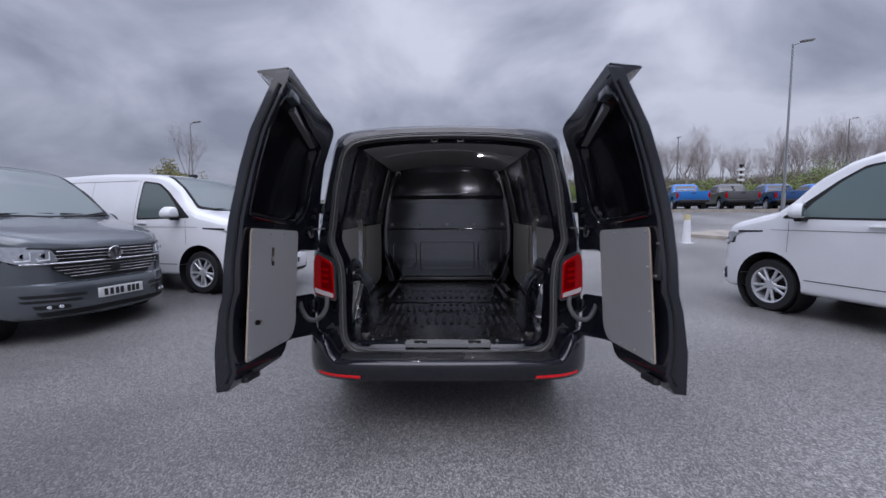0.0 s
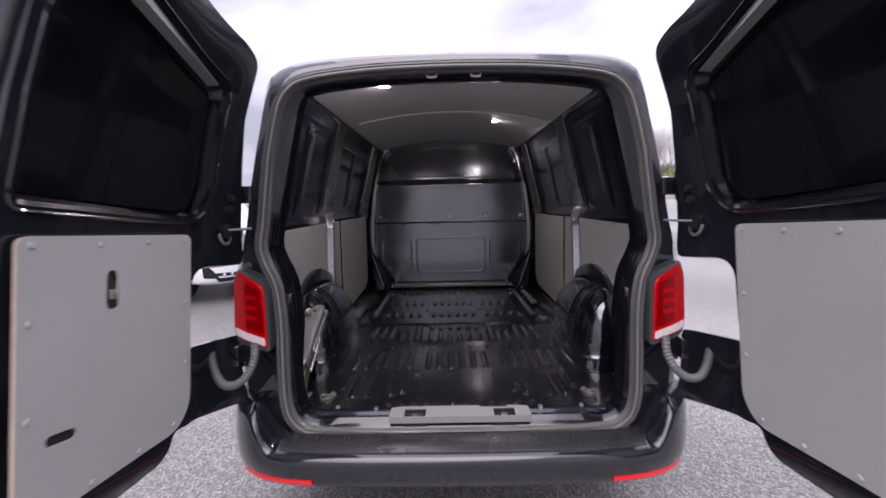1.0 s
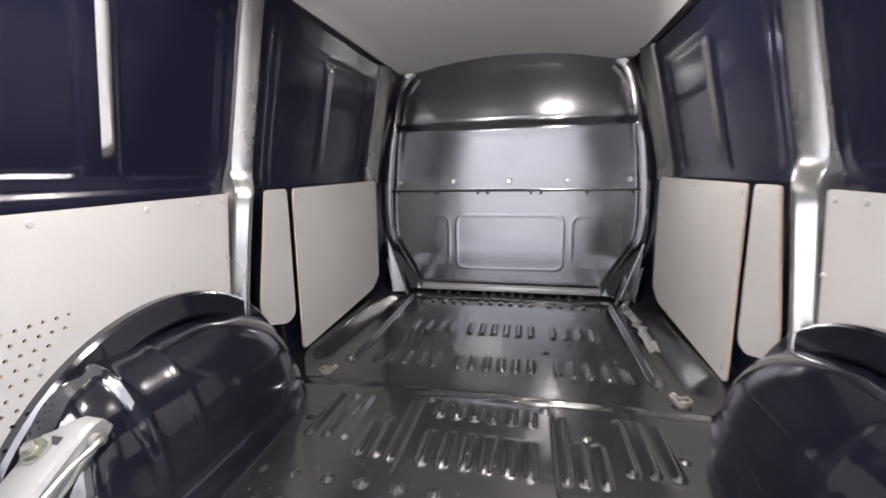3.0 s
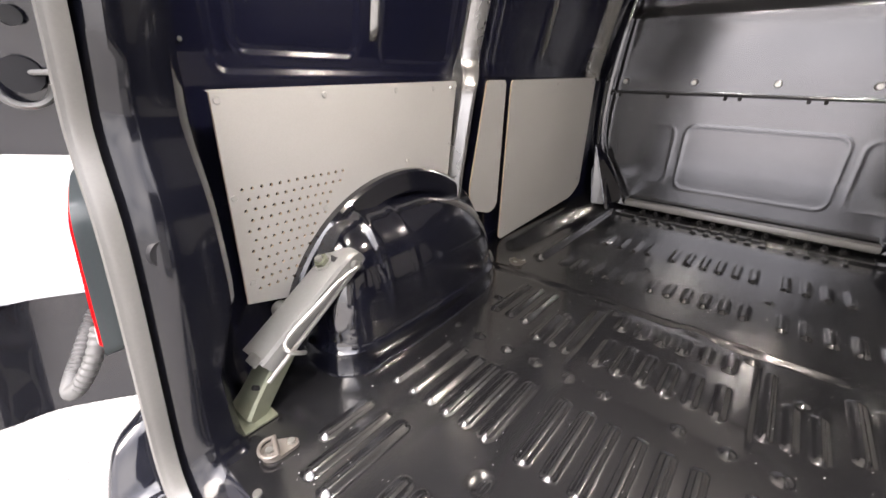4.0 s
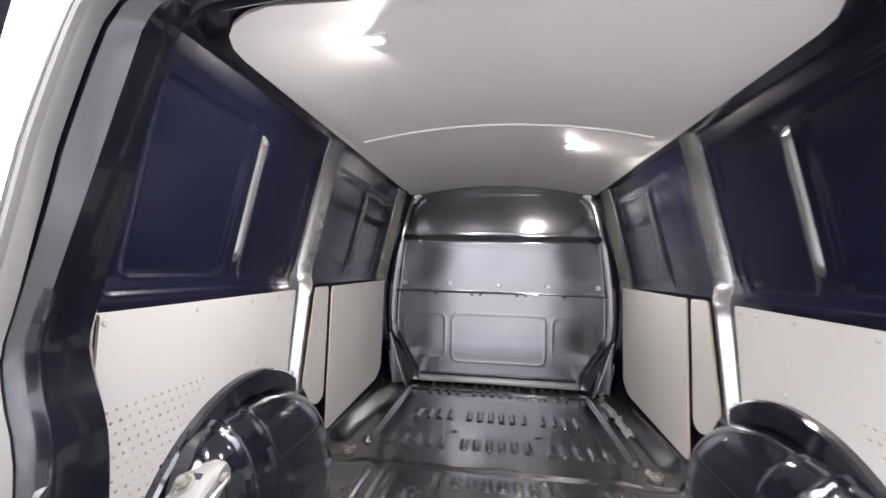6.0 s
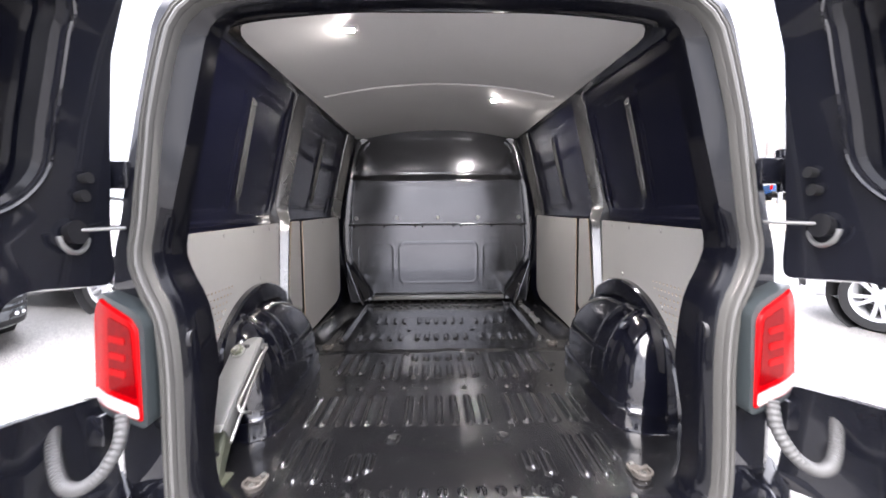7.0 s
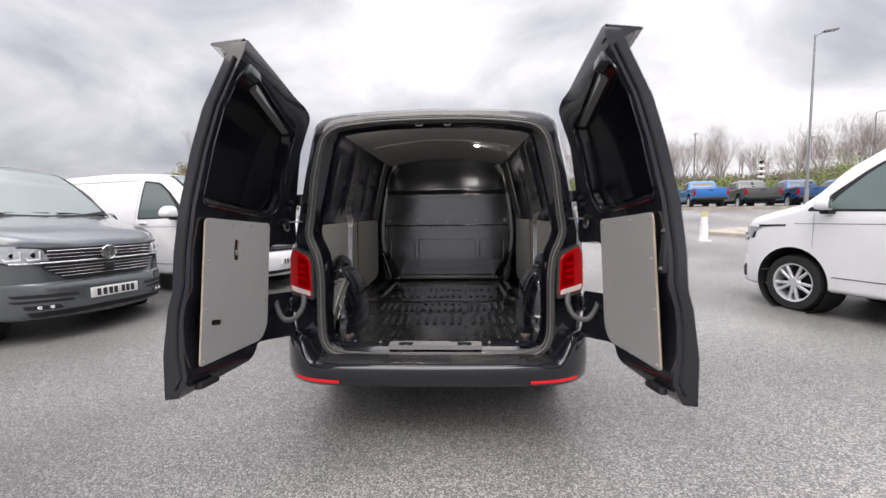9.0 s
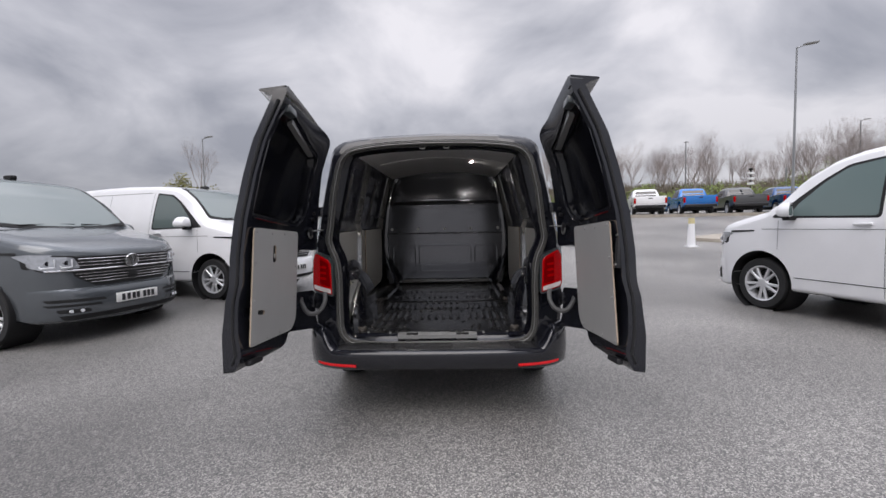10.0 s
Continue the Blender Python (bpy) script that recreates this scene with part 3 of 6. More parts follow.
for sgn in (-1, 1):
    for x in (0.240, 0.297, 0.352, 0.404, 0.461, 0.520):
        beads += [(sgn * x, 0.565, 0.795, 0.026, 0.009)]
    for x, y0, y1 in ((0.250, 0.30, 0.394), (0.296, 0.27, 0.390), (0.400, 0.258, 0.486), (0.456, 0.260, 0.486), (0.512, 0.335, 0.484)):
        beads += [(sgn * x, y0, y1, 0.028, 0.010)]
    for x in (0.247, 0.308, 0.370, 0.436):
        beads += [(sgn * x, 1.512, 1.640, 0.028, 0.009), (sgn * x, 1.863, 2.015, 0.028, 0.009), (sgn * x, 2.315, 2.395, 0.026, 0.009), (sgn * x, 2.465, 2.54, 0.032, 0.013)]
    beads += [(sgn * 0.498, 1.512, 1.62, 0.026, 0.008)]
    for x in (0.405, 0.46, 0.515):
        beads += [(sgn * x, 1.03, 1.27, 0.026, 0.009)]
    for x in (0.283, 0.335):
        beads += [(sgn * x, 0.975, 1.145, 0.024, 0.008)]
    beads += [(sgn * 0.238, 0.97, 1.262, 0.020, 0.010), (sgn * 0.60, 1.50, 2.40, 0.05, 0.02), (sgn * 0.305, 1.155, 1.180, 0.020, 0.006)]
    for k in range(6):
        beads += [(sgn * (0.085 + 0.095 * k), 0.862, 0.892, 0.024, 0.007)]
    for k in range(6):
        beads += [(sgn * (0.027 + 0.053 * k), 0.19, 0.225, 0.020, 0.006)]
    beads += [(sgn * 0.185, 0.452, 0.502, 0.035, -0.006), (sgn * 0.205, 1.70, 1.735, 0.03, 0.006), (sgn * 0.191, 1.262, 1.298, 0.034, 0.008), (sgn * 0.55, 1.10, 1.13, 0.022, 0.006)]
for x, y0, y1, w, h in beads:
    i0, i1 = np.searchsorted(FY, [y0 - 0.02, y1 + 0.02])
    j0, j1 = np.searchsorted(FX, [x - w, x + w])
    sx, sy = gx[i0:i1, j0:j1], gy[i0:i1, j0:j1]
    d = np.hypot(sx - x, sy - np.clip(sy, y0 + w / 2, y1 - w / 2))
    fz[i0:i1, j0:j1] += h * (1 - smooth(0.22 * w, 0.62 * w, d))
fz += 0.006 * (smooth(0.88, 0.99, gy) * (1 - smooth(1.285, 1.30, gy)) * (1 - smooth(0.205, 0.218, np.abs(gx))))
fz += 0.004 * smooth(1.335, 1.345, gy + 0.010 * np.cos(gx * 14) + 0.006 * np.sin(gx * 31))  # the front sheet laps over the rear one
fz -= 0.007 * np.exp(-((gy - 1.33 - 0.010 * np.cos(gx * 14) - 0.006 * np.sin(gx * 31)) / 0.012) ** 2)
fz += 0.010 * smooth(2.36, 2.40, gy) + 0.02 * smooth(2.54, 2.575, gy)
fz += 0.05 * smooth(0.66, 0.80, np.abs(gx)) * smooth(1.35, 1.55, gy)
fz += 0.0012 * np.sin(gx * 9 + 2 * gy) * np.sin(gy * 7)
nx = len(FX)
fv = np.stack([gx, gy, fz], -1).reshape(-1, 3)
ii = np.arange((len(FY) - 1) * nx).reshape(len(FY) - 1, nx)[:, :-1].ravel()
ff = np.stack([ii, ii + 1, ii + nx + 1, ii + nx], 1)
fme = bpy.data.meshes.new("load_floor")
fme.from_pydata(fv.tolist(), [], ff.tolist())
fme.materials.append(M_FLOOR)
fme.polygons.foreach_set("use_smooth", [True] * len(fme.polygons))
part("load_floor", fme, M_FLOOR, van, "glossy black pressed steel load floor with raised beads")


# inner side walls: pressed bays and pillars
def wall_x(y, z):
    x = np.interp(z, [0.5, 1.25, 1.34, 1.60, 1.80, 1.88, 1.97], [0.825, 0.85, 0.846, 0.775, 0.718, 0.692, 0.66])
    return x - 0.035 * smooth(2.0, 2.55, y)


def recess(y, z, y0, y1, z0, z1, r=0.035, edge=0.014):
    """1 inside a rounded window pressing that leans with the pillars, 0 outside it."""
    yl = y + 0.09 * (z - 1.4)
    qx, qz = np.abs(yl - (y0 + y1) / 2) - (y1 - y0) / 2 + r, np.abs(z - (z0 + z1) / 2) - (z1 - z0) / 2 + r
    d = np.hypot(np.maximum(qx, 0), np.maximum(qz, 0)) + np.minimum(np.maximum(qx, qz), 0) - r
    return 1 - smooth(-edge, 0.0, d)


WY, WZ = np.arange(0.31, 2.58, 0.0075), np.arange(0.53, 1.905, 0.0075)
wy, wz = np.meshgrid(WY, WZ)
wx = wall_x(wy, wz)
for y0, y1, z0, z1, deep in ((0.388, 1.205, 1.296, 1.83, 0.006), (0.438, 0.778, 1.338, 1.80, 0.008), (0.850, 1.165, 1.332, 1.80, 0.007), (1.37, 2.235, 1.305, 1.83, 0.003), (1.42, 1.756, 1.335, 1.80, 0.004), (1.815, 2.17, 1.335, 1.80, 0.004)):
    wx = wx + deep * recess(wy, wz, y0, y1, z0, z1)
for sgn in (-1, 1):
    v = np.stack([sgn * wx, wy, wz], -1).reshape(-1, 3)
    n2 = len(WY)
    ii = np.arange((len(WZ) - 1) * n2).reshape(len(WZ) - 1, n2)[:, :-1].ravel()
    f = np.stack([ii, ii + 1, ii + n2 + 1, ii + n2], 1)
    me = bpy.data.meshes.new("inner_side")
    me.from_pydata(v.tolist(), [], (f if sgn < 0 else f[:, ::-1]).tolist())
    me.materials.append(M_WALL)
    me.polygons.foreach_set("use_smooth", [True] * len(me.polygons))
    side_ob = part("inner_side", me, M_WALL, van)
    for ya, yb, zb in ((0.786, 0.824, 1.775), (1.752, 1.802, 1.80)):
        rib = []
        for u in np.linspace(0, 1, 26):
            y, z = yb + (ya - yb) * u, 1.385 + (zb - 1.385) * u
            x = float(wall_x(y, z)) + 0.004
            h = 0.016 * min(1.0, u / 0.05, (1 - u) / 0.05)
            rib.append([(sgn * x, y - 0.010, z), (sgn * (x - 0.10 * h), y - 0.008, z), (sgn * (x - 0.9 * h), y + 0.001, z), (sgn * (x - h), y + 0.005, z), (sgn * (x - 0.85 * h), y + 0.010, z), (sgn * x, y + 0.014, z)])
        # rib in pale steel: the highlight along the dark wall is put into its colour
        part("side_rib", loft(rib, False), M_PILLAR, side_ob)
    # small plugs and screw heads in the rear upright
    for y, z in ((0.335, 1.66), (0.338, 1.50), (0.34, 1.47), (0.345, 1.36)):
        x = float(wall_x(y, z))
        part("screw_head", rod((sgn * (x + 0.004), y, z), (sgn * (x - 0.003), y, z), 0.006, 10, 0.004), M_ZINC, side_ob)

# pillars that stand proud of the sides: rear and front edge along the height
def pillar(sgn, zs, rear, rear_d, front, front_d):
    """A slanted face between a rear edge near the wall and a front edge that stands proud of it."""
    rr = []
    for z in np.linspace(zs[0], zs[-1], 60):
        a, da, b, db = (float(np.interp(z, zs, q)) for q in (rear, rear_d, front, front_d))
        x0 = float(wall_x(a, z))
        prof_p = [(a - 0.012, -0.012), (a - 0.010, da + 0.006), (a - 0.004, da + 0.008), (a, da + 0.003), (a + 0.15 * (b - a), da + 0.2 * (db - da)), (b, db), (b + 0.008, db + 0.004), (b + 0.018, db), (b + 0.024, db - 0.012), (b + 0.030, -0.012)]
        rr.append([(sgn * (x0 - d), y, z) for y, d in prof_p])
    return loft(rr, False)


P_Z = (0.80, 0.95, 1.10, 1.247, 1.30, 1.335, 1.37, 1.40, 1.60, 1.78, 1.905)
P_REAR = (1.085, 1.112, 1.145, 1.180, 1.200, 1.213, 1.215, 1.216, 1.203, 1.186, 1.178)
P_RD = (0.045, 0.045, 0.045, 0.045, 0.040, 0.020, 0.005, 0.0, 0.0, 0.0, 0.0)
P_FRONT = (1.097, 1.124, 1.160, 1.199, 1.220, 1.239, 1.242, 1.245, 1.234, 1.217, 1.205)
P_FD = (0.085, 0.085, 0.085, 0.085, 0.080, 0.062, 0.052, 0.048, 0.045, 0.042, 0.036)
for sgn in (-1, 1):
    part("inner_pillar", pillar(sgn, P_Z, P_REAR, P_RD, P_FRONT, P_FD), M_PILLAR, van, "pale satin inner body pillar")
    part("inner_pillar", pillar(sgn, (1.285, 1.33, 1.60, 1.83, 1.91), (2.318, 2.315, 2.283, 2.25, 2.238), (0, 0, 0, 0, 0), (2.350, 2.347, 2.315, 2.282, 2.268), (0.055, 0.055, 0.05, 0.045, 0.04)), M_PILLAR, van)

# ceiling liner, crowned, with its cross bead and lamps
def roof_z(x, y):
    return 1.885 + 0.05 * smooth(0.4, 2.5, np.asarray(y, float)) + 0.075 * (1 - (np.asarray(x, float) / 0.63) ** 2)


cout = rounded([(-0.64, 0.40), (0.64, 0.40), (0.655, 2.66), (-0.655, 2.66)], [0.15, 0.15, 0.02, 0.02])
part("ceiling_liner", slab(cout, (), lambda x, y: (x, y, float(roof_z(x, y))), lambda x, y: (x, y, float(roof_z(x, y)) + 0.008), 0.06), M_LINER, van, "pale grey ceiling liner board")
part("ceiling_joint", tube([(x, 1.27, float(roof_z(x, 1.27)) - 0.002) for x in np.linspace(-0.58, 0.58, 25)], 0.006, 6), M_LINER, van)
over = sheet([(-0.69, 0.33), (0.69, 0.33), (0.70, 2.66), (-0.70, 2.66)], (), lambda x, y: (x, y, float(roof_z(x, y)) + 0.014 - 0.02 * max(0, abs(x) - 0.6) / 0.2), 0.08)
part("inner_roof_skin", over, M_INNER, van)
for lx, ly in ((-0.318, 0.58), (0.318, 1.54)):
    z = float(roof_z(lx, ly))
    b = part("load_lamp", box(lx - 0.034, lx + 0.034, ly - 0.022, ly + 0.022, z - 0.004, z + 0.004, 0.0015), M_LINER, van, "small rectangular white load space lamp, lit")
    part("led_panel", box(lx - 0.018, lx + 0.018, ly - 0.010, ly + 0.010, z - 0.0055, z - 0.0042, 0.0005, seg=1), M_LED, b)

# bulkhead
def bulk_y(x, z):
    """The pressed sheet: rolled shoulder, lapped seam, shallow rounded frames and a slight waviness."""
    y = 2.545 + 0.020 * smooth(1.590, 1.645, z) + 0.022 * smooth(1.64, 1.97, z) - 0.0028 * np.exp(-((z - 1.588) / 0.030) ** 2)
    y = y + 0.014 * (1 - smooth(0.60, 0.86, z)) + 0.006 * smooth(1.225, 1.235, z)
    for x0, x1, z0, z1, h in ((-0.325, 0.325, 0.735, 1.075, 0.0015), (0.375, 0.675, 0.755, 1.07, 0.0009), (-0.675, -0.375, 0.755, 1.07, 0.0009), (-0.36, 0.30, 1.665, 1.95, 0.0007)):
        qx, qz = np.abs(x - (x0 + x1) / 2) - (x1 - x0) / 2 + 0.05, np.abs(z - (z0 + z1) / 2) - (z1 - z0) / 2 + 0.05
        d = np.hypot(np.maximum(qx, 0), np.maximum(qz, 0)) + np.minimum(np.maximum(qx, qz), 0) - 0.05
        y = y - h * np.exp(-(d / 0.0065) ** 2) + 0.0005 * (1 - smooth(-0.02, 0.0, d))
    return y + 0.004 * np.sin(2.1 * x + 0.6) * np.sin(2.4 * z) + 0.0016 * np.sin(7.3 * x + 0.8) * smooth(0.9, 1.1, z) * (1 - smooth(1.5, 1.6, z))


BZ = np.r_[np.arange(0.60, 1.96, 0.0065), np.linspace(1.965, 2.028, 14)]
half_b = np.interp(BZ, [0.60, 0.72, 0.92, 1.10, 1.40, 1.62, 1.86, 1.93, 1.965, 1.99, 2.015, 2.028], [0.555, 0.62, 0.725, 0.74, 0.72, 0.69, 0.65, 0.61, 0.57, 0.50, 0.38, 0.12])
bu, bz = np.meshgrid(np.linspace(-1, 1, 235), BZ)
bx = bu * half_b[:, None]
nb_ = bu.shape[1]
ii = np.arange((len(BZ) - 1) * nb_).reshape(len(BZ) - 1, nb_)[:, :-1].ravel()
bme = bpy.data.meshes.new("bulkhead")
bme.from_pydata(np.stack([bx, bulk_y(bx, bz), bz], -1).reshape(-1, 3).tolist(), [], np.stack([ii, ii + 1, ii + nb_ + 1, ii + nb_], 1).tolist())
bme.materials.append(M_BULK)
bme.polygons.foreach_set("use_smooth", [True] * len(bme.polygons))
part("bulkhead", bme, M_BULK, van, "satin black pressed steel bulkhead")
part("bulkhead_seam", box(-0.735, 0.735, 2.536, 2.552, 1.222, 1.229), M_BLACK, van)
part("bulkhead_foot", box(-0.55, 0.55, 2.49, 2.545, 0.60, 0.635, 0.008), M_GREYSTEEL, van)
for x in (-0.68, -0.342, 0, 0.336, 0.68):
    part("bulkhead_bolt", rod((x, 2.55, 1.285), (x, 2.528, 1.285), 0.017, 16, 0.012), M_ZINC, van)
for x in (-0.70, -0.45, -0.19, -0.13, 0.13, 0.19, 0.45, 0.70):
    part("bulkhead_clip", box(x - 0.008, x + 0.008, 2.535, 2.548, 1.205, 1.222, 0.002, seg=1), M_BLACK, van)
for sgn in (-1, 1):
    # flange between bulkhead and body side, and the foot gusset
    pts = [(0.585, 2.50, 0.60), (0.66, 2.49, 0.74), (0.75, 2.47, 0.92), (0.765, 2.46, 1.12), (0.745, 2.465, 1.4), (0.715, 2.475, 1.62), (0.67, 2.49, 1.84), (0.60, 2.50, 1.925)]
    p = spline(pts, 30)
    v, f = [], []
    for q in p:
        v += [(sgn * (q[0] - 0.03), q[1] + 0.06, q[2]), (sgn * (q[0] - 0.028), q[1] + 0.01, q[2]), (sgn * (q[0] + 0.01), q[1], q[2]), (sgn * (q[0] + 0.06), q[1] + 0.01, q[2]), (sgn * (q[0] + 0.08), q[1] + 0.07, q[2])]
    for i in range(29):
        for k in range(4):
            f.append((i * 5 + k, i * 5 + k + 1, i * 5 + k + 6, i * 5 + k + 5))
    part("bulkhead_flange", (v, f), M_INNER, van)
    part("foot_gusset", slab(rounded([(2.36, 0.585), (2.53, 0.585), (2.53, 0.82), (2.50, 0.82)], 0.015), (), lambda a, b, s=sgn: (s * (0.60 + 0.10 * (b - 0.585) / 0.24), a, b), lambda a, b, s=sgn: (s * (0.615 + 0.10 * (b - 0.585) / 0.24), a, b)), M_INNER, van)

for sgn in (-1, 1):
    # folded corner sheet between bulkhead, side and floor
    tri = [(0.556, 2.53, 0.632), (0.742, 2.495, 0.96), (0.752, 2.44, 0.93), (0.712, 2.40, 0.60), (0.64, 2.43, 0.598)]
    cs = part("corner_sheet", ([(sgn * x, y, z) for x, y, z in tri] + [(sgn * (x + 0.004), y + 0.004, z) for x, y, z in tri], [(0, 1, 2), (0, 2, 4), (2, 3, 4), (5, 6, 7), (5, 7, 9), (7, 8, 9)]), M_INNER, van, "folded steel corner sheet", False)
    for p0, p1 in (((0.556, 2.527, 0.634), (0.742, 2.492, 0.96)), ((0.642, 2.428, 0.602), (0.752, 2.437, 0.93)), ((0.712, 2.397, 0.602), (0.755, 2.437, 0.80))):
        part("sheet_edge", rod((sgn * p0[0], p0[1], p0[2]), (sgn * p1[0], p1[1], p1[2]), 0.005, 8), M_BULK, cs)

# loose silver tape on the floor edge
trng0 = random.Random(14)
tv, tf = [], []
for k in range(15):
    y = 1.72 + 0.045 * k
    x = 0.648 + 0.012 * trng0.uniform(-1, 1)
    tv += [(x - 0.016 - 0.006 * trng0.random(), y, 0.592 + 0.012 * trng0.random()), (x, y, 0.602 + 0.014 * trng0.random()), (x + 0.018, y, 0.60 + 0.02 * trng0.random())]
for k in range(14):
    tf += [(3 * k, 3 * k + 1, 3 * k + 4, 3 * k + 3), (3 * k + 1, 3 * k + 2, 3 * k + 5, 3 * k + 4)]
single("tape_strip", (tv, tf), M_ZINC, "crumpled silver tape strip on the load floor", "tape", smooth=False)

# wheel arch housings: a dome over a rounded footprint, with a ledge round its foot
for sgn in (-1, 1):
    foot_line = resample(rounded([(0.83, 0.472), (0.606, 0.480), (0.598, 0.80), (0.628, 1.20), (0.83, 1.375)], [0, 0.12, 0.3, 0.16, 0], 14), 110)
    prof_v = [(1.10, 0.0), (1.045, 0.012), (1.03, 0.03), (1.03, 0.15), (1.05, 0.165), (1.05, 0.185), (1.015, 0.205), (0.995, 0.225)]
    prof_v += [(math.cos(a) ** 0.86 * 0.99, 0.225 + 0.775 * math.sin(a) ** 0.95) for a in np.linspace(0.06, math.pi / 2, 26)]
    rows = []
    for x, y in foot_line:
        sy = min(max(y, 0.665), 0.80)
        row = []
        for k, h in prof_v:
            px, py = 0.80 + (x - 0.80) * k, sy + (y - sy) * k
            # raised seams across the dome, and the rear piece set a little lower than the front one
            lift = 0.006 * math.exp(-((py - 0.655) / 0.010) ** 2) + 0.004 * math.exp(-((py - 0.765) / 0.009) ** 2) - 0.006 * float(1 - smooth(0.635, 0.655, py))
            up = float(smooth(0.25, 0.45, h))
            row.append((sgn * (min(px, 0.83) - lift * up * 0.6), py, 0.562 + 0.398 * h + lift * up))
        rows.append(row)
    arch = part("wheel_arch_housing", loft(rows, False), M_INNER, van, "glossy black domed wheel arch housing")
    fl = []
    for t in np.linspace(-0.10, math.pi + 0.10, 44):
        c, d = math.cos(t), math.sin(t)
        fl.append([(sgn * x, 0.862 + r * c, 0.60 + 0.98 * r * d) for x, r in ((0.79, 0.446), (0.768, 0.445), (0.760, 0.438), (0.752, 0.384), (0.757, 0.374), (0.775, 0.370))])
    part("arch_flange", loft(fl, False), M_INNER, arch)
    # raised rim along the outer side of the rear piece
    rim_p = [(0.735, 0.645, 0.935), (0.742, 0.575, 0.875), (0.748, 0.525, 0.79), (0.750, 0.497, 0.70), (0.752, 0.487, 0.60)]
    part("arch_rim", tube([(sgn * a, b, c) for a, b, c in spline(rim_p, 26)], [0.001] + [0.0075] * 24 + [0.001], 8), M_INNER, arch)

# plywood lining with studs and vent holes
def arc_pts(y0, y1, r=0.432):
    return [(y, 0.60 + 0.93 * math.sqrt(max(0, r * r - (y - 0.86) ** 2))) for y in np.linspace(y0, y1, 24)]


holes = []
for i in range(14):
    for j in range(11):
        y, z = 0.385 + 0.0225 * i + (0.011 if j % 2 else 0), 1.065 - 0.0245 * j
        if y < 0.665 - (1.07 - z) * 0.72:
            holes.append([(y + 0.0042 * math.cos(t), z + 0.0042 * math.sin(t)) for t in np.arange(8) * math.pi / 4])
rear_ply = rounded([(0.345, 1.27), (1.135, 1.285), (1.112, 1.10), (1.10, 0.985)], [0.012, 0.012, 0.02, 0.0]) + arc_pts(1.085, 0.463) + [(0.455, 0.765), (0.35, 0.79)]
slim_ply = rounded([(1.325, 1.285), (1.345, 1.288), (1.455, 1.288), (1.445, 0.785), (1.39, 0.765), (1.25, 0.81), (1.245, 0.90)], [0.03, 0.01, 0.02, 0.05, 0.03, 0.02, 0.02])
front_ply = rounded([(1.485, 1.288), (2.36, 1.30), (2.34, 0.72), (2.24, 0.66), (1.47, 0.62)], [0.02, 0.02, 0.02, 0.04, 0.03])


def ply(outline, hl, sgn, x0, nm, studs):
    fr = lambda y, z: (sgn * x0, y, z)
    bk = lambda y, z: (sgn * (x0 + 0.007), y, z)
    v, f = slab(outline, hl, fr, bk)
    me = mesh_ob(nm, v, f, M_PLY, False)
    me.materials.append(M_PLYEDGE)
    for p in me.polygons:
        if abs(p.normal.x) < 0.5:
            p.material_index = 1
    ob = part(nm, me, M_PLY, van, "grey-faced plywood side lining with pale cut edges")
    for y, z in studs:
        part("stud", rod((sgn * (x0 + 0.001), y, z), (sgn * (x0 - 0.003), y, z), 0.009, 12, 0.006), M_STUD, ob)


RS = [(0.368, 1.25), (0.62, 1.255), (0.86, 1.26), (1.02, 1.263), (1.108, 1.262), (0.365, 1.05), (0.37, 0.84), (1.105, 1.09), (0.90, 1.055), (0.59, 0.975), (0.56, 0.90)]
FS = [(1.51, 1.26), (2.33, 1.275), (1.90, 1.27), (1.51, 0.66), (2.30, 0.76), (1.50, 0.95), (2.33, 1.0)]
for sgn in (-1, 1):
    ply(rear_ply, holes, sgn, 0.787, "ply_lining", RS)
    ply(slim_ply, (), sgn, 0.792, "ply_lining", [(1.43, 1.27)])
    ply(front_ply, (), sgn, 0.785, "ply_lining", FS)

# lashing eyes
def lashing(x, y, z=0.566):
    """Kidney-shaped pressed plate, a bar across it and a wire ring folded flat over its wide end."""
    u = Vector((0.34 * (1 if x < 0 else -1), 0.94, 0)).normalized()
    w = Vector((-u.y, u.x, 0))
    at = lambda a, b, h: tuple(Vector((x, y, z + h)) + u * (0.82 * a) + w * (0.82 * b))
    edge = [(0.032 * math.cos(t), 0.032 * math.sin(t)) for t in np.linspace(1.15, 2 * math.pi - 1.15, 18)]
    edge += [(0.044 + 0.018 * math.cos(t), 0.018 * math.sin(t)) for t in np.linspace(-1.25, 1.25, 9)]
    eye = part("lashing_eye", slab(edge, (), lambda a, b: at(a, b, 0.012 - 60 * min(a * a + b * b, 0.0001) * 0.5), lambda a, b: at(a, b, 0.001), 0.012), M_EYE, van, "dull plated lashing eye folded flat")
    ring_p = [(0.006, -0.030), (-0.012, -0.031), (-0.028, -0.020), (-0.034, 0.0), (-0.028, 0.020), (-0.012, 0.031), (0.006, 0.030)]
    part("lashing_ring", tube([at(a, b, 0.017) for a, b in spline(ring_p, 26)], 0.0042, 7), M_EYE, eye)
    part("lashing_bar", rod(at(0.006, -0.034, 0.016), at(0.006, 0.034, 0.016), 0.0055, 10), M_EYE, eye)
    part("lashing_bolt", rod(at(-0.010, 0, 0.006), at(-0.010, 0, 0.014), 0.009, 6), M_ZINC, eye)
    part("lashing_bolt", rod(at(0.044, 0, 0.010), at(0.044, 0, 0.017), 0.008, 6), M_ZINC, eye)


for x, y in ((-0.555, 0.25), (0.552, 0.26), (-0.645, 1.40), (0.635, 1.41)):
    lashing(x, y)

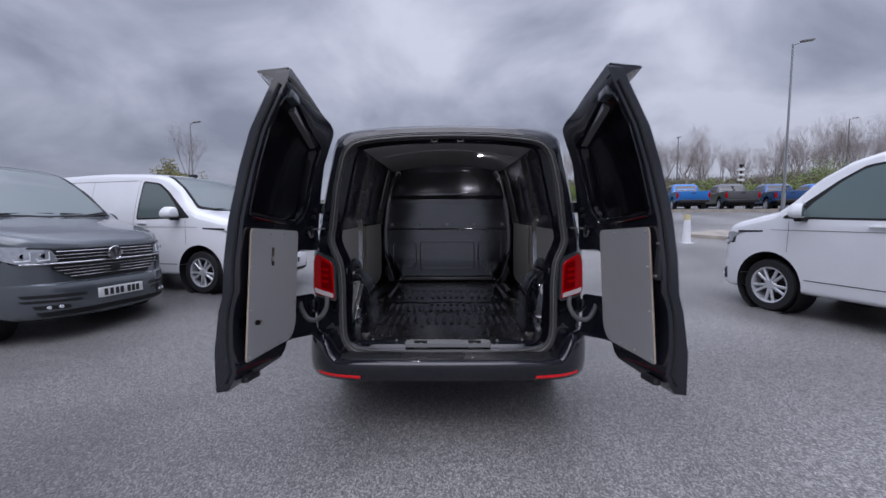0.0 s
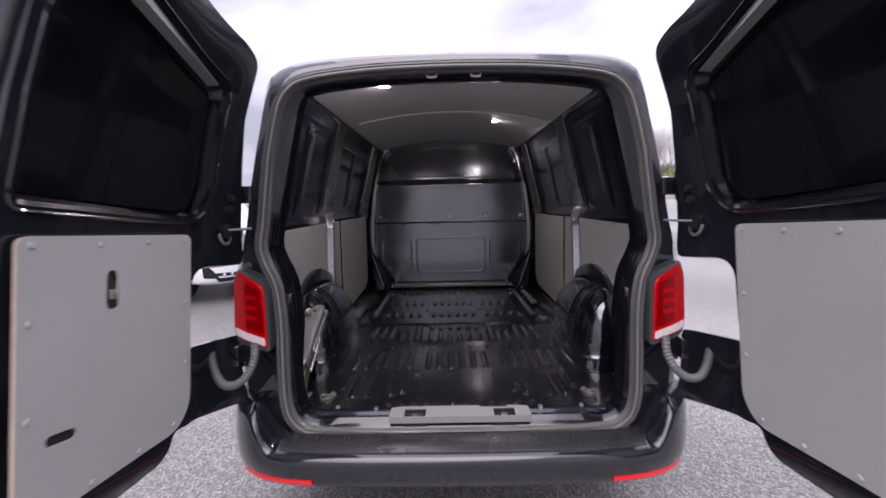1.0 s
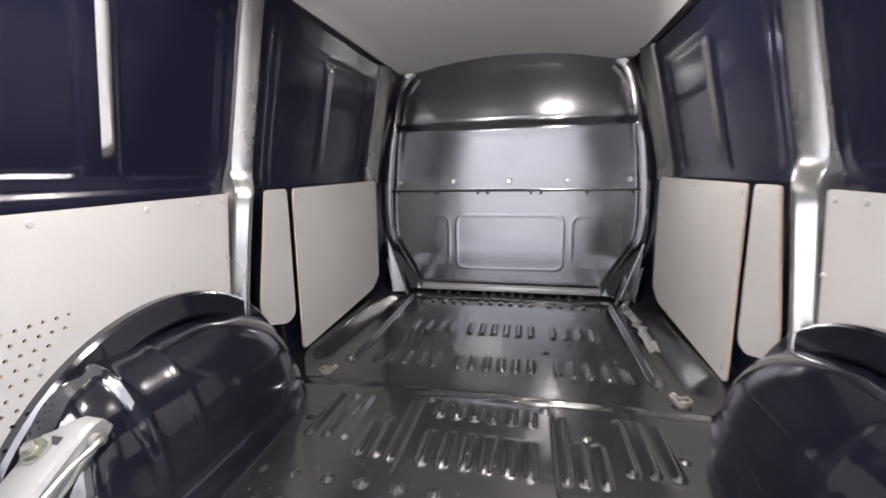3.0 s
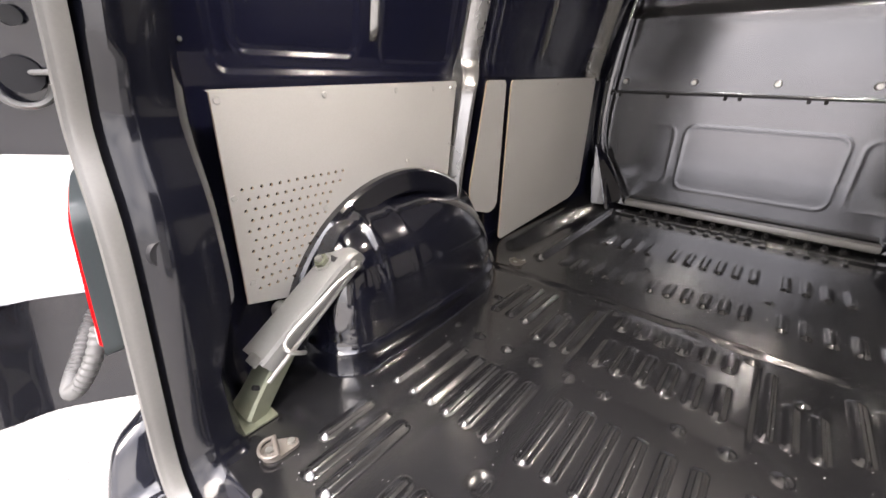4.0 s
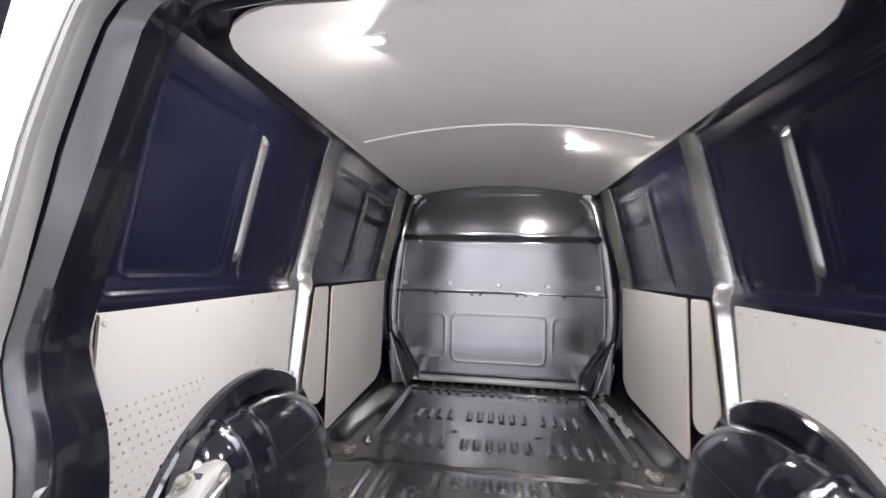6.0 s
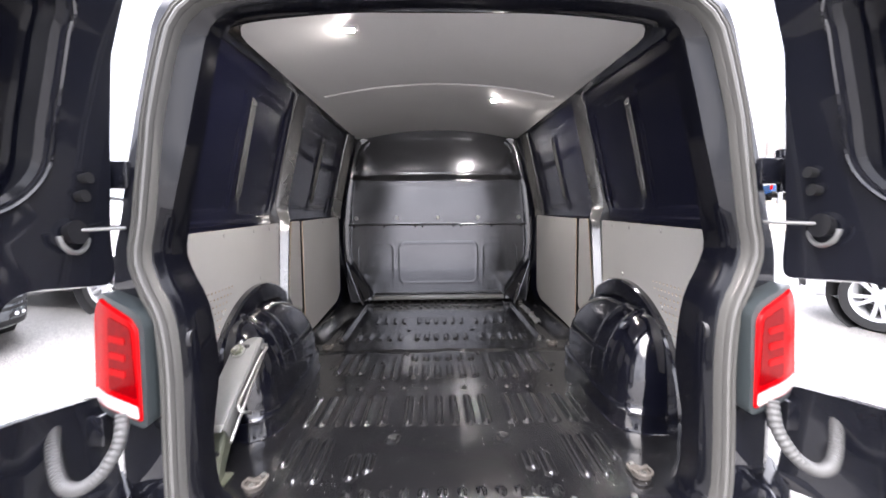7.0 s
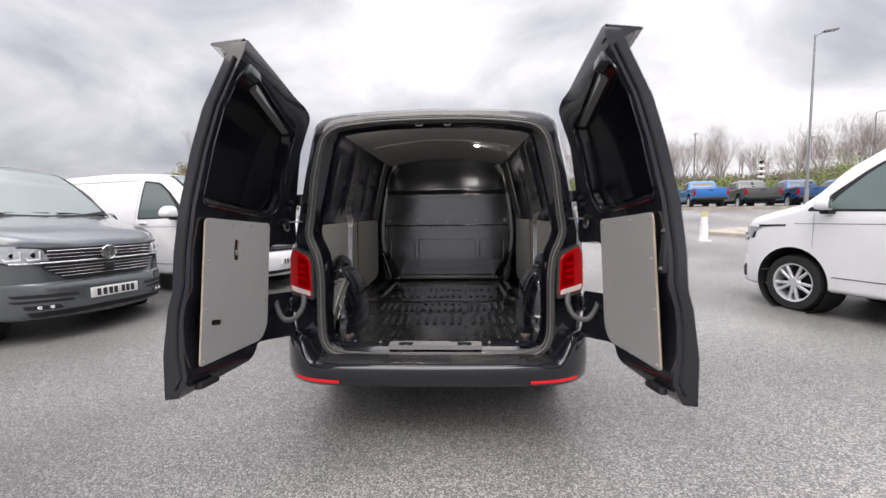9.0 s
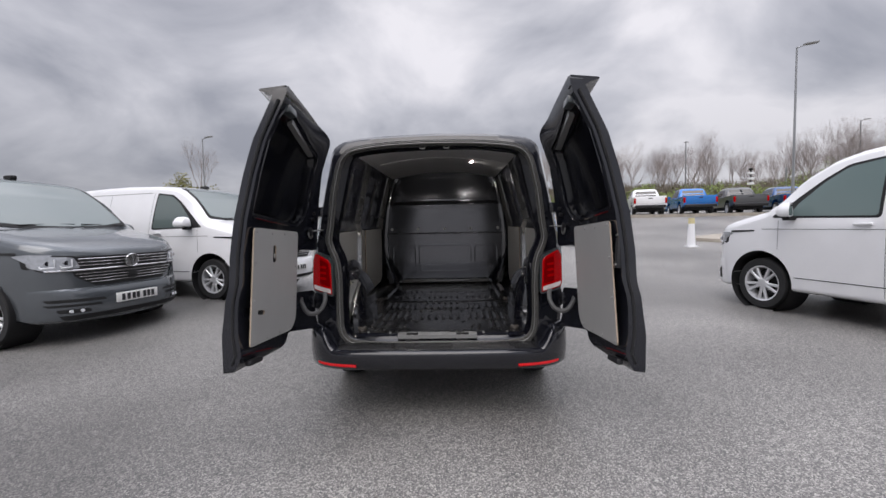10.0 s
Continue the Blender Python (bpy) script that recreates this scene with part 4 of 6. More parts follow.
# sill plate with two latch pockets, strikers in the header
pocket = lambda cx: rounded([(cx - 0.042, 0.1005), (cx + 0.042, 0.1005), (cx + 0.042, 0.154), (cx - 0.042, 0.154)], 0.006, 3)
plate = part("sill_plate", slab(rounded([(-0.275, 0.098), (0.275, 0.098), (0.275, 0.172), (0.235, 0.182), (-0.235, 0.182), (-0.275, 0.172)], 0.01), [pocket(-0.176), pocket(0.174)], lambda x, y: (x, y, 0.566), lambda x, y: (x, y, 0.540)), M_SILL, van, "light grey sill plate with two latch pockets")
for cx in (-0.176, 0.174):
    part("latch", box(cx - 0.012, cx + 0.012, 0.118, 0.146, 0.535, 0.556, 0.003), M_ZINC, plate)
    # added black slab over the plate's grey edge, painting in the pocket's shade
    part("pocket_shade", box(cx - 0.042, cx + 0.042, 0.1475, 0.1535, 0.532, 0.5675), M_BLACK, plate)
    part("pocket_floor", box(cx - 0.045, cx + 0.045, 0.105, 0.157, 0.524, 0.532), M_BLACK, plate)
for bx0, by0 in ((-0.494, 0.152), (-0.336, 0.140), (0.323, 0.137), (0.489, 0.145)):
    part("sill_bolt", rod((bx0, by0 + 0.03, 0.555), (bx0, by0 + 0.03, 0.5705), 0.011, 14, 0.008), M_ZINC, van)
tread = [[(x, y, z) for y, z in ((0.098, 0.500), (0.103, 0.517), (0.110, 0.524), (0.158, 0.558), (0.166, 0.5625), (0.178, 0.5645))] for x in np.linspace(-0.585, 0.585, 40)]
part("sill_tread", loft(tread, False), M_PAINT, van)
for cx in (-0.083, 0.084):
    st = part("striker", box(cx - 0.026, cx + 0.026, 0.200, 0.246, 1.872, 1.880, 0.003), M_ZINC, van)
    part("striker_loop", tube([tuple(q) for q in spline([(cx - 0.016, 0.212, 1.876), (cx - 0.016, 0.205, 1.858), (cx + 0.016, 0.205, 1.858), (cx + 0.016, 0.212, 1.876)], 14)], 0.005, 6), M_ZINC, st)

# ---- rear doors, drawn shut and swung open on hinges that lean with the pillar ----
HINGE, AXIS = Vector((-0.83, 0.205, 1.3)), Vector((0, 0.12, 1)).normalized()
SWING = Matrix.Translation(HINGE) @ Matrix.Rotation(radians(-90), 4, AXIS) @ Matrix.Translation(-HINGE)
DOOR = rounded([(-0.008, 0.522), (-0.014, 1.948), (-0.36, 1.928), (-0.62, 1.902), (-0.695, 1.872), (-0.728, 1.70), (-0.772, 1.51), (-0.805, 1.315), (-0.825, 1.20), (-0.825, 1.16), (-0.63, 1.165), (-0.622, 0.885), (-0.875, 0.885), (-0.89, 0.615), (-0.56, 0.640), (-0.525, 0.558)],
               [0.012, 0.02, 0.1, 0.06, 0.05, 0.1, 0.1, 0.06, 0.03, 0.02, 0.07, 0.04, 0.03, 0.03, 0.03, 0.03], 5)


def door_out(x, z):
    y = float(np.interp(z, [0.5, 0.70, 0.82, 0.88, 0.95, 1.10, 1.28, 1.51, 1.68, 1.87, 1.96], [-0.086, -0.076, -0.052, -0.040, -0.015, 0.004, 0.042, 0.114, 0.180, 0.290, 0.340]))
    return y + 0.10 * max(0, (abs(x) - 0.45) / 0.40) ** 2.2


def door_in(x, z):
    thin = 0.036 * float(smooth(0.60, 0.70, abs(x)) * (1 - smooth(0.885, 0.95, z)))
    return door_out(x, z) - thin + float(np.interp(z, [0.5, 0.54, 0.60, 0.82, 1.9, 1.95], [0.03, 0.065, 0.095, 0.070, 0.075, 0.06]))


WINDOW = rounded([(-0.050, 1.305), (-0.605, 1.318), (-0.665, 1.40), (-0.650, 1.56), (-0.628, 1.755), (-0.085, 1.852), (-0.052, 1.81)], [0.03, 0.07, 0.06, 0.2, 0.05, 0.04, 0.03], 6)


def dense(poly, step=0.02):
    out = []
    for i in range(len(poly)):
        a, b = np.array(poly[i]), np.array(poly[(i + 1) % len(poly)])
        n = max(1, int(np.linalg.norm(b - a) / step))
        out += [tuple(a + (b - a) * k / n) for k in range(n)]
    return out


def shrunk(poly, d):
    p = np.array(poly)
    c = p.mean(0)
    t = np.roll(p, -1, 0) - np.roll(p, 1, 0)
    n = np.stack([t[:, 1], -t[:, 0]], 1)
    n /= np.linalg.norm(n, axis=1)[:, None] + 1e-9
    if ((p + n * 0.01 - c) ** 2).sum() > ((p - c) ** 2).sum():
        n = -n
    return [tuple(q) for q in p + n * d]


def brace_low(x, z):
    """1 along the brace's lower edge, 0 along its upper edge."""
    lo, hi = 1.797 + 0.14 * (x + 0.17), 1.832 + 0.20 * (x + 0.17)
    return min(max((hi - z) / (hi - lo), 0), 1)


def rear_door(sgn):
    """sgn -1: the left door, as drawn; +1: its mirror image."""
    def put(p):
        q = SWING @ Vector(p)
        return (q.x if sgn < 0 else -q.x, q.y if sgn < 0 else q.y - 0.025, q.z)

    def place(data):
        return [put(p) for p in data[0]], data[1]

    def piece(bm):
        bm.verts.ensure_lookup_table()
        for v in bm.verts:
            v.co = put(v.co)
        if sgn > 0:
            bmesh.ops.reverse_faces(bm, faces=bm.faces)
        return bm

    edge, win = dense(DOOR), dense(WINDOW)
    # outer skin, rolled edge and inner frame with its window pressing
    v, f = sheet(edge, (), lambda x, z: (x, door_out(x, z), z), 0.045)
    nv = len(v)
    v2, f2, lp2 = flat_mesh(edge, [win], 0.03)
    v += [(x, door_in(x, z), z) for x, z in v2]
    f += [tuple(nv + k for k in q) for q in f2]
    rim_a = len(v)
    v += [(x, door_out(x, z), z) for x, z in edge] + [(x, door_in(x, z), z) for x, z in edge]
    ne = len(edge)
    f += [(rim_a + i, rim_a + (i + 1) % ne, rim_a + ne + (i + 1) % ne, rim_a + ne + i) for i in range(ne)]
    d = part("rear_door", place((v, f)), M_PAINT, van, "black steel rear door standing wide open")
    # window blank: a stepped tray
    w1, w2, w3 = shrunk(win, 0.012), shrunk(win, 0.018), shrunk(win, 0.035)
    rr = [[(x, door_in(x, z), z) for x, z in win], [(x, door_in(x, z) - 0.006, z) for x, z in w1], [(x, door_in(x, z) - 0.046, z) for x, z in w2], [(x, door_in(x, z) - 0.052, z) for x, z in w3]]
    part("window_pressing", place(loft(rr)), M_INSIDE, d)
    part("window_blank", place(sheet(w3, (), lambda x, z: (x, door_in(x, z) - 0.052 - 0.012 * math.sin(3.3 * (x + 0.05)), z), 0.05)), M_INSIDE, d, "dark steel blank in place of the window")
    # slanted brace under the top edge; pale grey stands in for its sky reflection
    brace = [(-0.17, 1.806), (-0.56, 1.742), (-0.565, 1.748), (-0.17, 1.832)]
    part("top_brace", place(slab(brace, (), lambda x, z: (x, door_in(x, z) + 0.002 + 0.012 * brace_low(x, z), z), lambda x, z: (x, door_in(x, z) - 0.02, z), 0.02)), M_GREYSTEEL, d, "brace under the top edge, pale grey for its sky reflection")
    part("pressing_lip", place(tube([(x, door_in(x, z) + 0.004, z) for x, z in shrunk(win, -0.012)] + [(x, door_in(x, z) + 0.004, z) for x, z in shrunk(win, -0.012)[:1]], 0.005, 6)), M_INNER, d)
    # top latch box near the free edge
    part("top_latch", piece(box(-0.15, -0.055, door_in(-0.1, 1.85) - 0.02, door_in(-0.1, 1.85) + 0.026, 1.825, 1.868, 0.008)), M_LAMPBODY, d)
    part("bottom_latch", piece(box(-0.20, -0.07, door_in(-0.1, 0.57) - 0.005, door_in(-0.1, 0.57) + 0.03, 0.535, 0.565, 0.010)), M_PLASTIC, d)
    for zs in (1.895, 1.865):
        part("edge_slot", piece(box(-0.055, -0.022, door_in(-0.04, zs) - 0.002, door_in(-0.04, zs) + 0.003, zs - 0.004, zs + 0.004, 0.001, seg=1)), M_BLACK, d)
    # roof lip
    lv = []
    for x in np.linspace(-0.015, -0.64, 16):
        zt = float(np.interp(-x, [0, 0.36, 0.62, 0.70], [1.945, 1.926, 1.900, 1.870]))
        yo = door_out(x, zt)
        reach = 0.092 * (1 - float(smooth(0.35, 0.64, -x)) * 0.85)
        lv.append([(x, yo + 0.055, zt + 0.004), (x, yo - reach * 0.9, zt + 0.006), (x, yo - reach, zt + 0.001), (x, yo - reach * 0.95, zt - 0.005), (x, yo - reach * 0.5, zt - 0.022), (x, yo - 0.010, zt - 0.052), (x, yo + 0.01, zt - 0.052), (x, yo + 0.04, zt - 0.006)])
    part("roof_lip", place(loft(lv, True, True, True)), M_PAINT, d)
    # plywood panel, cut at the lower hinge corner
    panel = rounded([(-0.062, 0.628), (-0.056, 1.240), (-0.568, 1.268), (-0.578, 0.72), (-0.525, 0.655)], [0.02, 0.025, 0.025, 0.06, 0.06], 5)
    cuts = []
    if sgn < 0:
        cuts = [[(x - 0.285, z + 1.115) for x, z in stadium(0.036, 0.10)], [(z - 0.16, x + 0.797 + 0.08 * z) for x, z in stadium(0.024, 0.075)]]
    inner = lambda x, z: float(np.interp(z, [0.6, 1.25], [door_in(-0.3, 0.62), door_in(-0.3, 1.25)])) + 0.022 * (abs(x) / 0.55) ** 2 + 0.004
    me_v, me_f = slab(dense(panel, 0.05), cuts, lambda x, z: (x, inner(x, z) + 0.014, z), lambda x, z: (x, inner(x, z) + 0.006, z), 0.1)
    ov = [put(p) for p in me_v]
    me = mesh_ob("ply_panel", ov, me_f, M_PLY, False)
    me.materials.append(M_PLYEDGE)
    nrm = Vector(put((-0.3, 1, 1))) - Vector(put((-0.3, 0, 1)))
    for p in me.polygons:
        if abs(p.normal.dot(nrm)) < 0.5:
            p.material_index = 1
    part("ply_panel", me, M_PLY, d, "grey-faced plywood door panel with pale cut edges")
    for x, z in ((-0.085, 1.222), (-0.25, 1.228), (-0.40, 1.238), (-0.545, 1.246), (-0.085, 1.06), (-0.085, 0.86), (-0.088, 0.645), (-0.24, 0.655), (-0.38, 0.662), (-0.51, 0.68), (-0.555, 0.86), (-0.55, 1.05)):
        part("stud", piece(rod((x, inner(x, z) + 0.013, z), (x, inner(x, z) + 0.018, z), 0.009, 12, 0.006)), M_STUD, d)
    if sgn < 0:
        part("handle_cup", piece(box(-0.302, -0.268, inner(-0.32, 1.115) - 0.008, inner(-0.32, 1.115) + 0.008, 1.067, 1.163, 0.006)), M_PLASTIC, d, "recessed black door release")
        part("release_latch", piece(box(-0.294, -0.276, inner(-0.32, 1.115) + 0.008, inner(-0.32, 1.115) + 0.013, 1.09, 1.115, 0.002)), M_ZINC, d)
        part("handle_cup", piece(box(-0.205, -0.115, inner(-0.2, 0.8) - 0.008, inner(-0.2, 0.8) + 0.003, 0.775, 0.82, 0.004)), M_BLACK, d)
    else:
        # lock on the free edge
        yc = door_in(-0.03, 1.1)
        lock = part("edge_lock", piece(box(-0.046, -0.012, yc - 0.012, yc + 0.012, 1.005, 1.185, 0.005)), M_PLASTIC, d, "black lock housing beside the door's free edge")
        for z0, z1 in ((1.016, 1.028), (1.162, 1.174)):
            part("lock_bar", piece(box(-0.042, -0.016, yc + 0.010, yc + 0.016, z0, z1, 0.002)), M_ZINC, lock)
        part("lock_plate", piece(box(-0.038, -0.020, yc + 0.010, yc + 0.015, 1.04, 1.15, 0.002)), M_BLACK, lock)
    # rubber weatherstrip along the free edge
    part("edge_strip", place(tube([(-0.008, door_in(0, z) - 0.028, z) for z in np.linspace(0.56, 1.875, 30)], 0.008, 6)), M_BLACK, d)
    # check strap grommet and hinge cover on the inner frame
    for z, r in ((1.285, 0.028), (1.365, 0.014), (1.405, 0.013)):
        b = bmesh.new()
        bmesh.ops.create_cone(b, cap_ends=True, segments=16, radius1=r, radius2=r * 0.8, depth=0.02, matrix=Matrix.Translation((-0.735, door_in(-0.745, z) + 0.006, z)) @ Matrix.Rotation(radians(90), 4, "X"))
        part("grommet", piece(b), M_PLASTIC if r > 0.02 else M_BLACK, d)
    part("grommet_ring", place(tube([(-0.735 + 0.036 * math.cos(t), door_in(-0.745, 1.27) + 0.008, 1.275 + 0.036 * math.sin(t)) for t in np.linspace(math.pi, 2 * math.pi, 14)], 0.006, 6)), M_GREYSTEEL, d)
    return d, put


rear_doors = [rear_door(-1), rear_door(1)]

# hinges, check straps and cable hoses between doors and body
for sgn, (d, put) in zip((-1, 1), rear_doors):
    for z in (1.43, 0.80):
        yz = 0.19 + 0.12 * (z - 1.3) + (0.06 if z < 1 else 0)
        h = part("hinge", box(sgn * 0.795, sgn * 0.865, yz - 0.012, yz + 0.11, z - 0.034, z + 0.034, 0.006), M_PAINT, van)
        part("hinge_pin", rod((sgn * 0.865, yz, z - 0.055), (sgn * 0.865, yz + 0.013, z + 0.055), 0.012, 12), M_PAINT, h)
        part("hinge_leaf", box(sgn * 0.862, sgn * 0.905, yz - 0.05, yz + 0.005, z - 0.04, z + 0.04, 0.005), M_PAINT, h)
    a, b = Vector(put((-0.745, door_in(-0.745, 1.29) + 0.01, 1.29))), Vector((sgn * 0.79, 0.17, 1.30))
    part("check_strap", rod(a, b, 0.0045, 8), M_GREYSTEEL, van)
    mid_p = [(0.764, 0.080, 0.875), (0.757, 0.055, 0.822), (0.772, 0.028, 0.775), (0.798, 0.014, 0.750), (0.826, 0.012, 0.741), (0.860, 0.022, 0.744), (0.890, 0.042, 0.762), (0.915, 0.065, 0.790), (0.932, 0.085, 0.815), (0.940, 0.098, 0.835)]
    mid_p = [(sgn * a, b, c) for a, b, c in mid_p]
    part("cable_hose", tube([tuple(q) for q in spline([tuple(p) for p in mid_p], 84)], 0.0142, 10, 0.0013, 1), M_HOSE, van, "grey corrugated cable hose hanging between door and body")

# rear bumper
def bumper_profile(x):
    k = abs(x) / 0.892
    y = 0.17 * k**9 - 0.03 * (1 - k * k)
    up = 0.125 * float(smooth(0.68, 0.79, abs(x)))
    back = 0.14 + 0.16 * k**9
    return [(back, 0.50 + up * 0.8), (y + 0.075, 0.518 + up), (y + 0.052, 0.517 + up), (y + 0.036, 0.514 + up), (y + 0.018, 0.509 + up * 0.95), (y + 0.004, 0.505 + up * 0.92), (y - 0.006, 0.502 + up * 0.88), (y - 0.015, 0.498 + up * 0.8), (y - 0.023, 0.492 + up * 0.65), (y - 0.030, 0.483 + up * 0.45), (y - 0.034, 0.472 + up * 0.2), (y - 0.033, 0.455), (y - 0.029, 0.435), (y - 0.020, 0.405), (y - 0.008, 0.378), (y + 0.012, 0.362), (y + 0.06, 0.352), (back, 0.352)]


bump = [[(x, y, z) for y, z in bumper_profile(x)] for x in np.r_[np.linspace(-0.892, -0.6, 18), np.linspace(-0.55, 0.55, 14), np.linspace(0.6, 0.892, 18)]]
bumper = part("rear_bumper", loft(bump, True, True, True), M_BODY, van, "glossy black rear bumper wet with rain drops")
for sgn in (-1, 1):
    rv = []
    for x in np.linspace(0.535, 0.815, 14):
        k = x / 0.892
        y = 0.17 * k**9 - 0.03 * (1 - k * k) - 0.012
        z = 0.397 + 0.006 * (x - 0.535) / 0.265
        rv.append([(sgn * x, y - 0.010, z + 0.010), (sgn * x, y - 0.012, z), (sgn * x, y - 0.006, z - 0.010), (sgn * x, y + 0.03, z - 0.009), (sgn * x, y + 0.03, z + 0.010)])
    part("reflector", loft(rv, True, True, True), M_REFLECT, bumper, "long red bumper reflector")
    for x in (0.25, 0.60):
        part("parking_sensor", rod((sgn * x, 0.01, 0.437), (sgn * x, -0.0575 + 0.016 * (x > 0.5), 0.437), 0.011, 14), M_PAINT, bumper)
pad = []
for x in np.linspace(-0.665, 0.665, 40):
    k = abs(x) / 0.892
    y = 0.17 * k**9 - 0.03 * (1 - k * k)
    pad.append([(x, y + 0.086, 0.516), (x, y + 0.084, 0.5235), (x, y + 0.080, 0.5250), (x, y + 0.001, 0.5085), (x, y - 0.004, 0.5060), (x, y - 0.006, 0.500)])
part("step_pad", loft(pad, True, True, True), M_PAD, bumper, "grained black plastic step pad, wet")
drng = random.Random(5)
drops = bmesh.new()
for _ in range(420):
    x, y = drng.uniform(-0.65, 0.65), drng.uniform(-0.012, 0.058)
    k = abs(x) / 0.892
    r = drng.uniform(0.0015, 0.004)
    bmesh.ops.create_icosphere(drops, subdivisions=1, radius=r, matrix=Matrix.Translation((x, y + 0.17 * k**9 - 0.03 * (1 - k * k) + 0.02, 0.5250 - 0.21 * (0.06 - y))) @ Matrix.Diagonal((1, 1, 0.6, 1)))
tagged(part("rain_drops", drops, M_DROP, bumper), kind="stuff")

# tail lamps
def lamp_y(x, z):
    """The lamp stands rearward of the seal at its inner edge and sweeps forward round the body's corner."""
    return y_seal(z) - 0.026 + 0.26 * (x - 0.711) + 1.2 * max(0, x - 0.80) ** 1.5


for sgn in (-1, 1):
    outl = rounded([(0.711, 0.857), (0.852, 0.888), (0.864, 0.92), (0.862, 1.10), (0.836, 1.142), (0.738, 1.094), (0.720, 1.072)], [0.012, 0.02, 0.02, 0.03, 0.02, 0.02, 0.02], 4)
    base = rounded([(0.700, 0.842), (0.850, 0.872), (0.861, 0.91), (0.859, 1.10), (0.838, 1.152), (0.730, 1.112), (0.706, 1.085)], 0.02, 4)
    fr = lambda d: (lambda x, z: (sgn * x, lamp_y(x, z) - d, z))
    body = part("tail_lamp", slab(dense(base, 0.015), (), fr(0.0265), fr(-0.14), 0.012), M_LAMPBODY, van, "red tail lamp in a dark grey housing")
    ol = dense(outl, 0.012)
    lens = loft([[fr(-0.02 if q[0] > 0.80 else 0.027)(*q) for q in ol], [fr(0.028)(*q) for q in ol], [fr(0.033)(*q) for q in shrunk(ol, 0.006)]])
    ld = part("lens", lens, M_RED, body, "red lens")
    part("lens_face", sheet(shrunk(ol, 0.006), (), fr(0.033), 0.012), M_RED, ld)
    low = rounded([(0.717, 0.866), (0.846, 0.896), (0.852, 0.926), (0.720, 0.895)], 0.008, 4)
    part("reversing_segment", slab(dense(low, 0.015), (), fr(0.0345), fr(0.025), 0.012), M_CLEAR, body, "clear reversing segment")
    dk = rounded([(0.722, 0.912), (0.800, 0.930), (0.800, 1.098), (0.738, 1.072)], 0.008, 3)
    dp = part("dark_panel", slab(dense(dk, 0.012), (), fr(0.0345), fr(0.025), 0.012), M_DKRED, ld)
    for k in range(3):
        z = 0.968 + 0.038 * k
        seg = rounded([(0.752, z - 0.010), (0.798, z - 0.004), (0.798, z + 0.012), (0.752, z + 0.006)], 0.005, 3)
        part("light_bar", slab(dense(seg, 0.015), (), fr(0.036), fr(0.030), 0.012), M_RED, dp)

# jack on the left wheel arch: a steel channel with its screw, wire handle and foot
a, b = Vector((-0.694, 0.312, 0.690)), Vector((-0.690, 0.595, 0.884))
dirv = (b - a).normalized()
side = Vector((1, 0, 0.0))
side = (side - dirv * side.dot(dirv)).normalized()
nor = dirv.cross(side)
jm = Matrix.Translation(a) @ Matrix((side, nor, dirv)).transposed().to_4x4()
JL = (b - a).length
U = [(0.040, 0.022), (0.040, -0.020), (0.034, -0.028), (0.024, -0.031), (-0.036, -0.031), (-0.044, -0.027), (-0.047, -0.018), (-0.047, 0.022)]
IN = [(0.0355, 0.022), (0.0355, -0.018), (0.031, -0.024), (0.022, -0.0265), (-0.034, -0.0265), (-0.040, -0.024), (-0.0425, -0.016), (-0.0425, 0.022)]
cr = []
for t, k in ((0, 1), (0.04, 1), (JL - 0.05, 1), (JL - 0.02, 0.93), (JL - 0.004, 0.72), (JL, 0.45)):
    cr.append([tuple(jm @ Vector((x * (0.55 + 0.45 * k), 0.022 + (y - 0.022) * k, t))) for x, y in U + IN[::-1]])
holder = part("jack", loft(cr, True, True, True), M_GREYSTEEL, van, "grey painted steel jack clipped to the wheel arch")
slot = box(-0.012, 0.012, -0.0325, -0.029, JL - 0.062, JL - 0.048, 0.001)
part("slot", moved(slot, jm), M_BLACK, holder)
foot_top, foot_low = a + dirv * 0.06 + Vector((0, 0.01, -0.012)), Vector((-0.694, 0.262, 0.574))
fd = (foot_low - foot_top).normalized()
fm = Matrix.Translation(foot_top) @ Matrix((side, side.cross(fd), fd)).transposed().to_4x4()
FL = (foot_low - foot_top).length
arm = loft([[tuple(fm @ Vector((x * 0.80 * k, (y + 0.005) * 0.85, t))) for x, y in U + IN[::-1]] for t, k in ((0, 1), (FL * 0.5, 1), (FL * 0.8, 1.05), (FL, 1.25))], True, True, True)
foot = part("jack_foot", arm, M_GREENZINC, holder, "greenish zinc-plated jack foot")
part("jack_foot_plate", box(-0.752, -0.638, 0.215, 0.308, 0.567, 0.575, 0.003), M_GREENZINC, foot)
part("foot_plate_lip", box(-0.752, -0.638, 0.212, 0.218, 0.567, 0.592, 0.002), M_GREENZINC, foot)
part("foot_bolt", rod(fm @ Vector((0.02, -0.035, FL * 0.6)), fm @ Vector((0.02, 0.03, FL * 0.6)), 0.006, 10), M_BLACK, foot)
part("foot_tab", moved(box(-0.005, 0.038, -0.034, -0.030, -0.012, 0.012, 0.002), jm), M_ZINC, holder)
wire = [(0.050, 0.006, JL - 0.030), (0.058, -0.004, JL - 0.045), (0.056, -0.018, JL - 0.10), (0.055, -0.025, 0.16), (0.054, -0.030, 0.085), (0.060, -0.026, 0.062), (0.074, -0.018, 0.058), (0.080, 0.0, 0.066), (0.076, 0.02, 0.075)]
part("wire_handle", tube([tuple(jm @ Vector(q)) for q in spline(wire, 60)], 0.0052, 8), M_ZINC, holder)
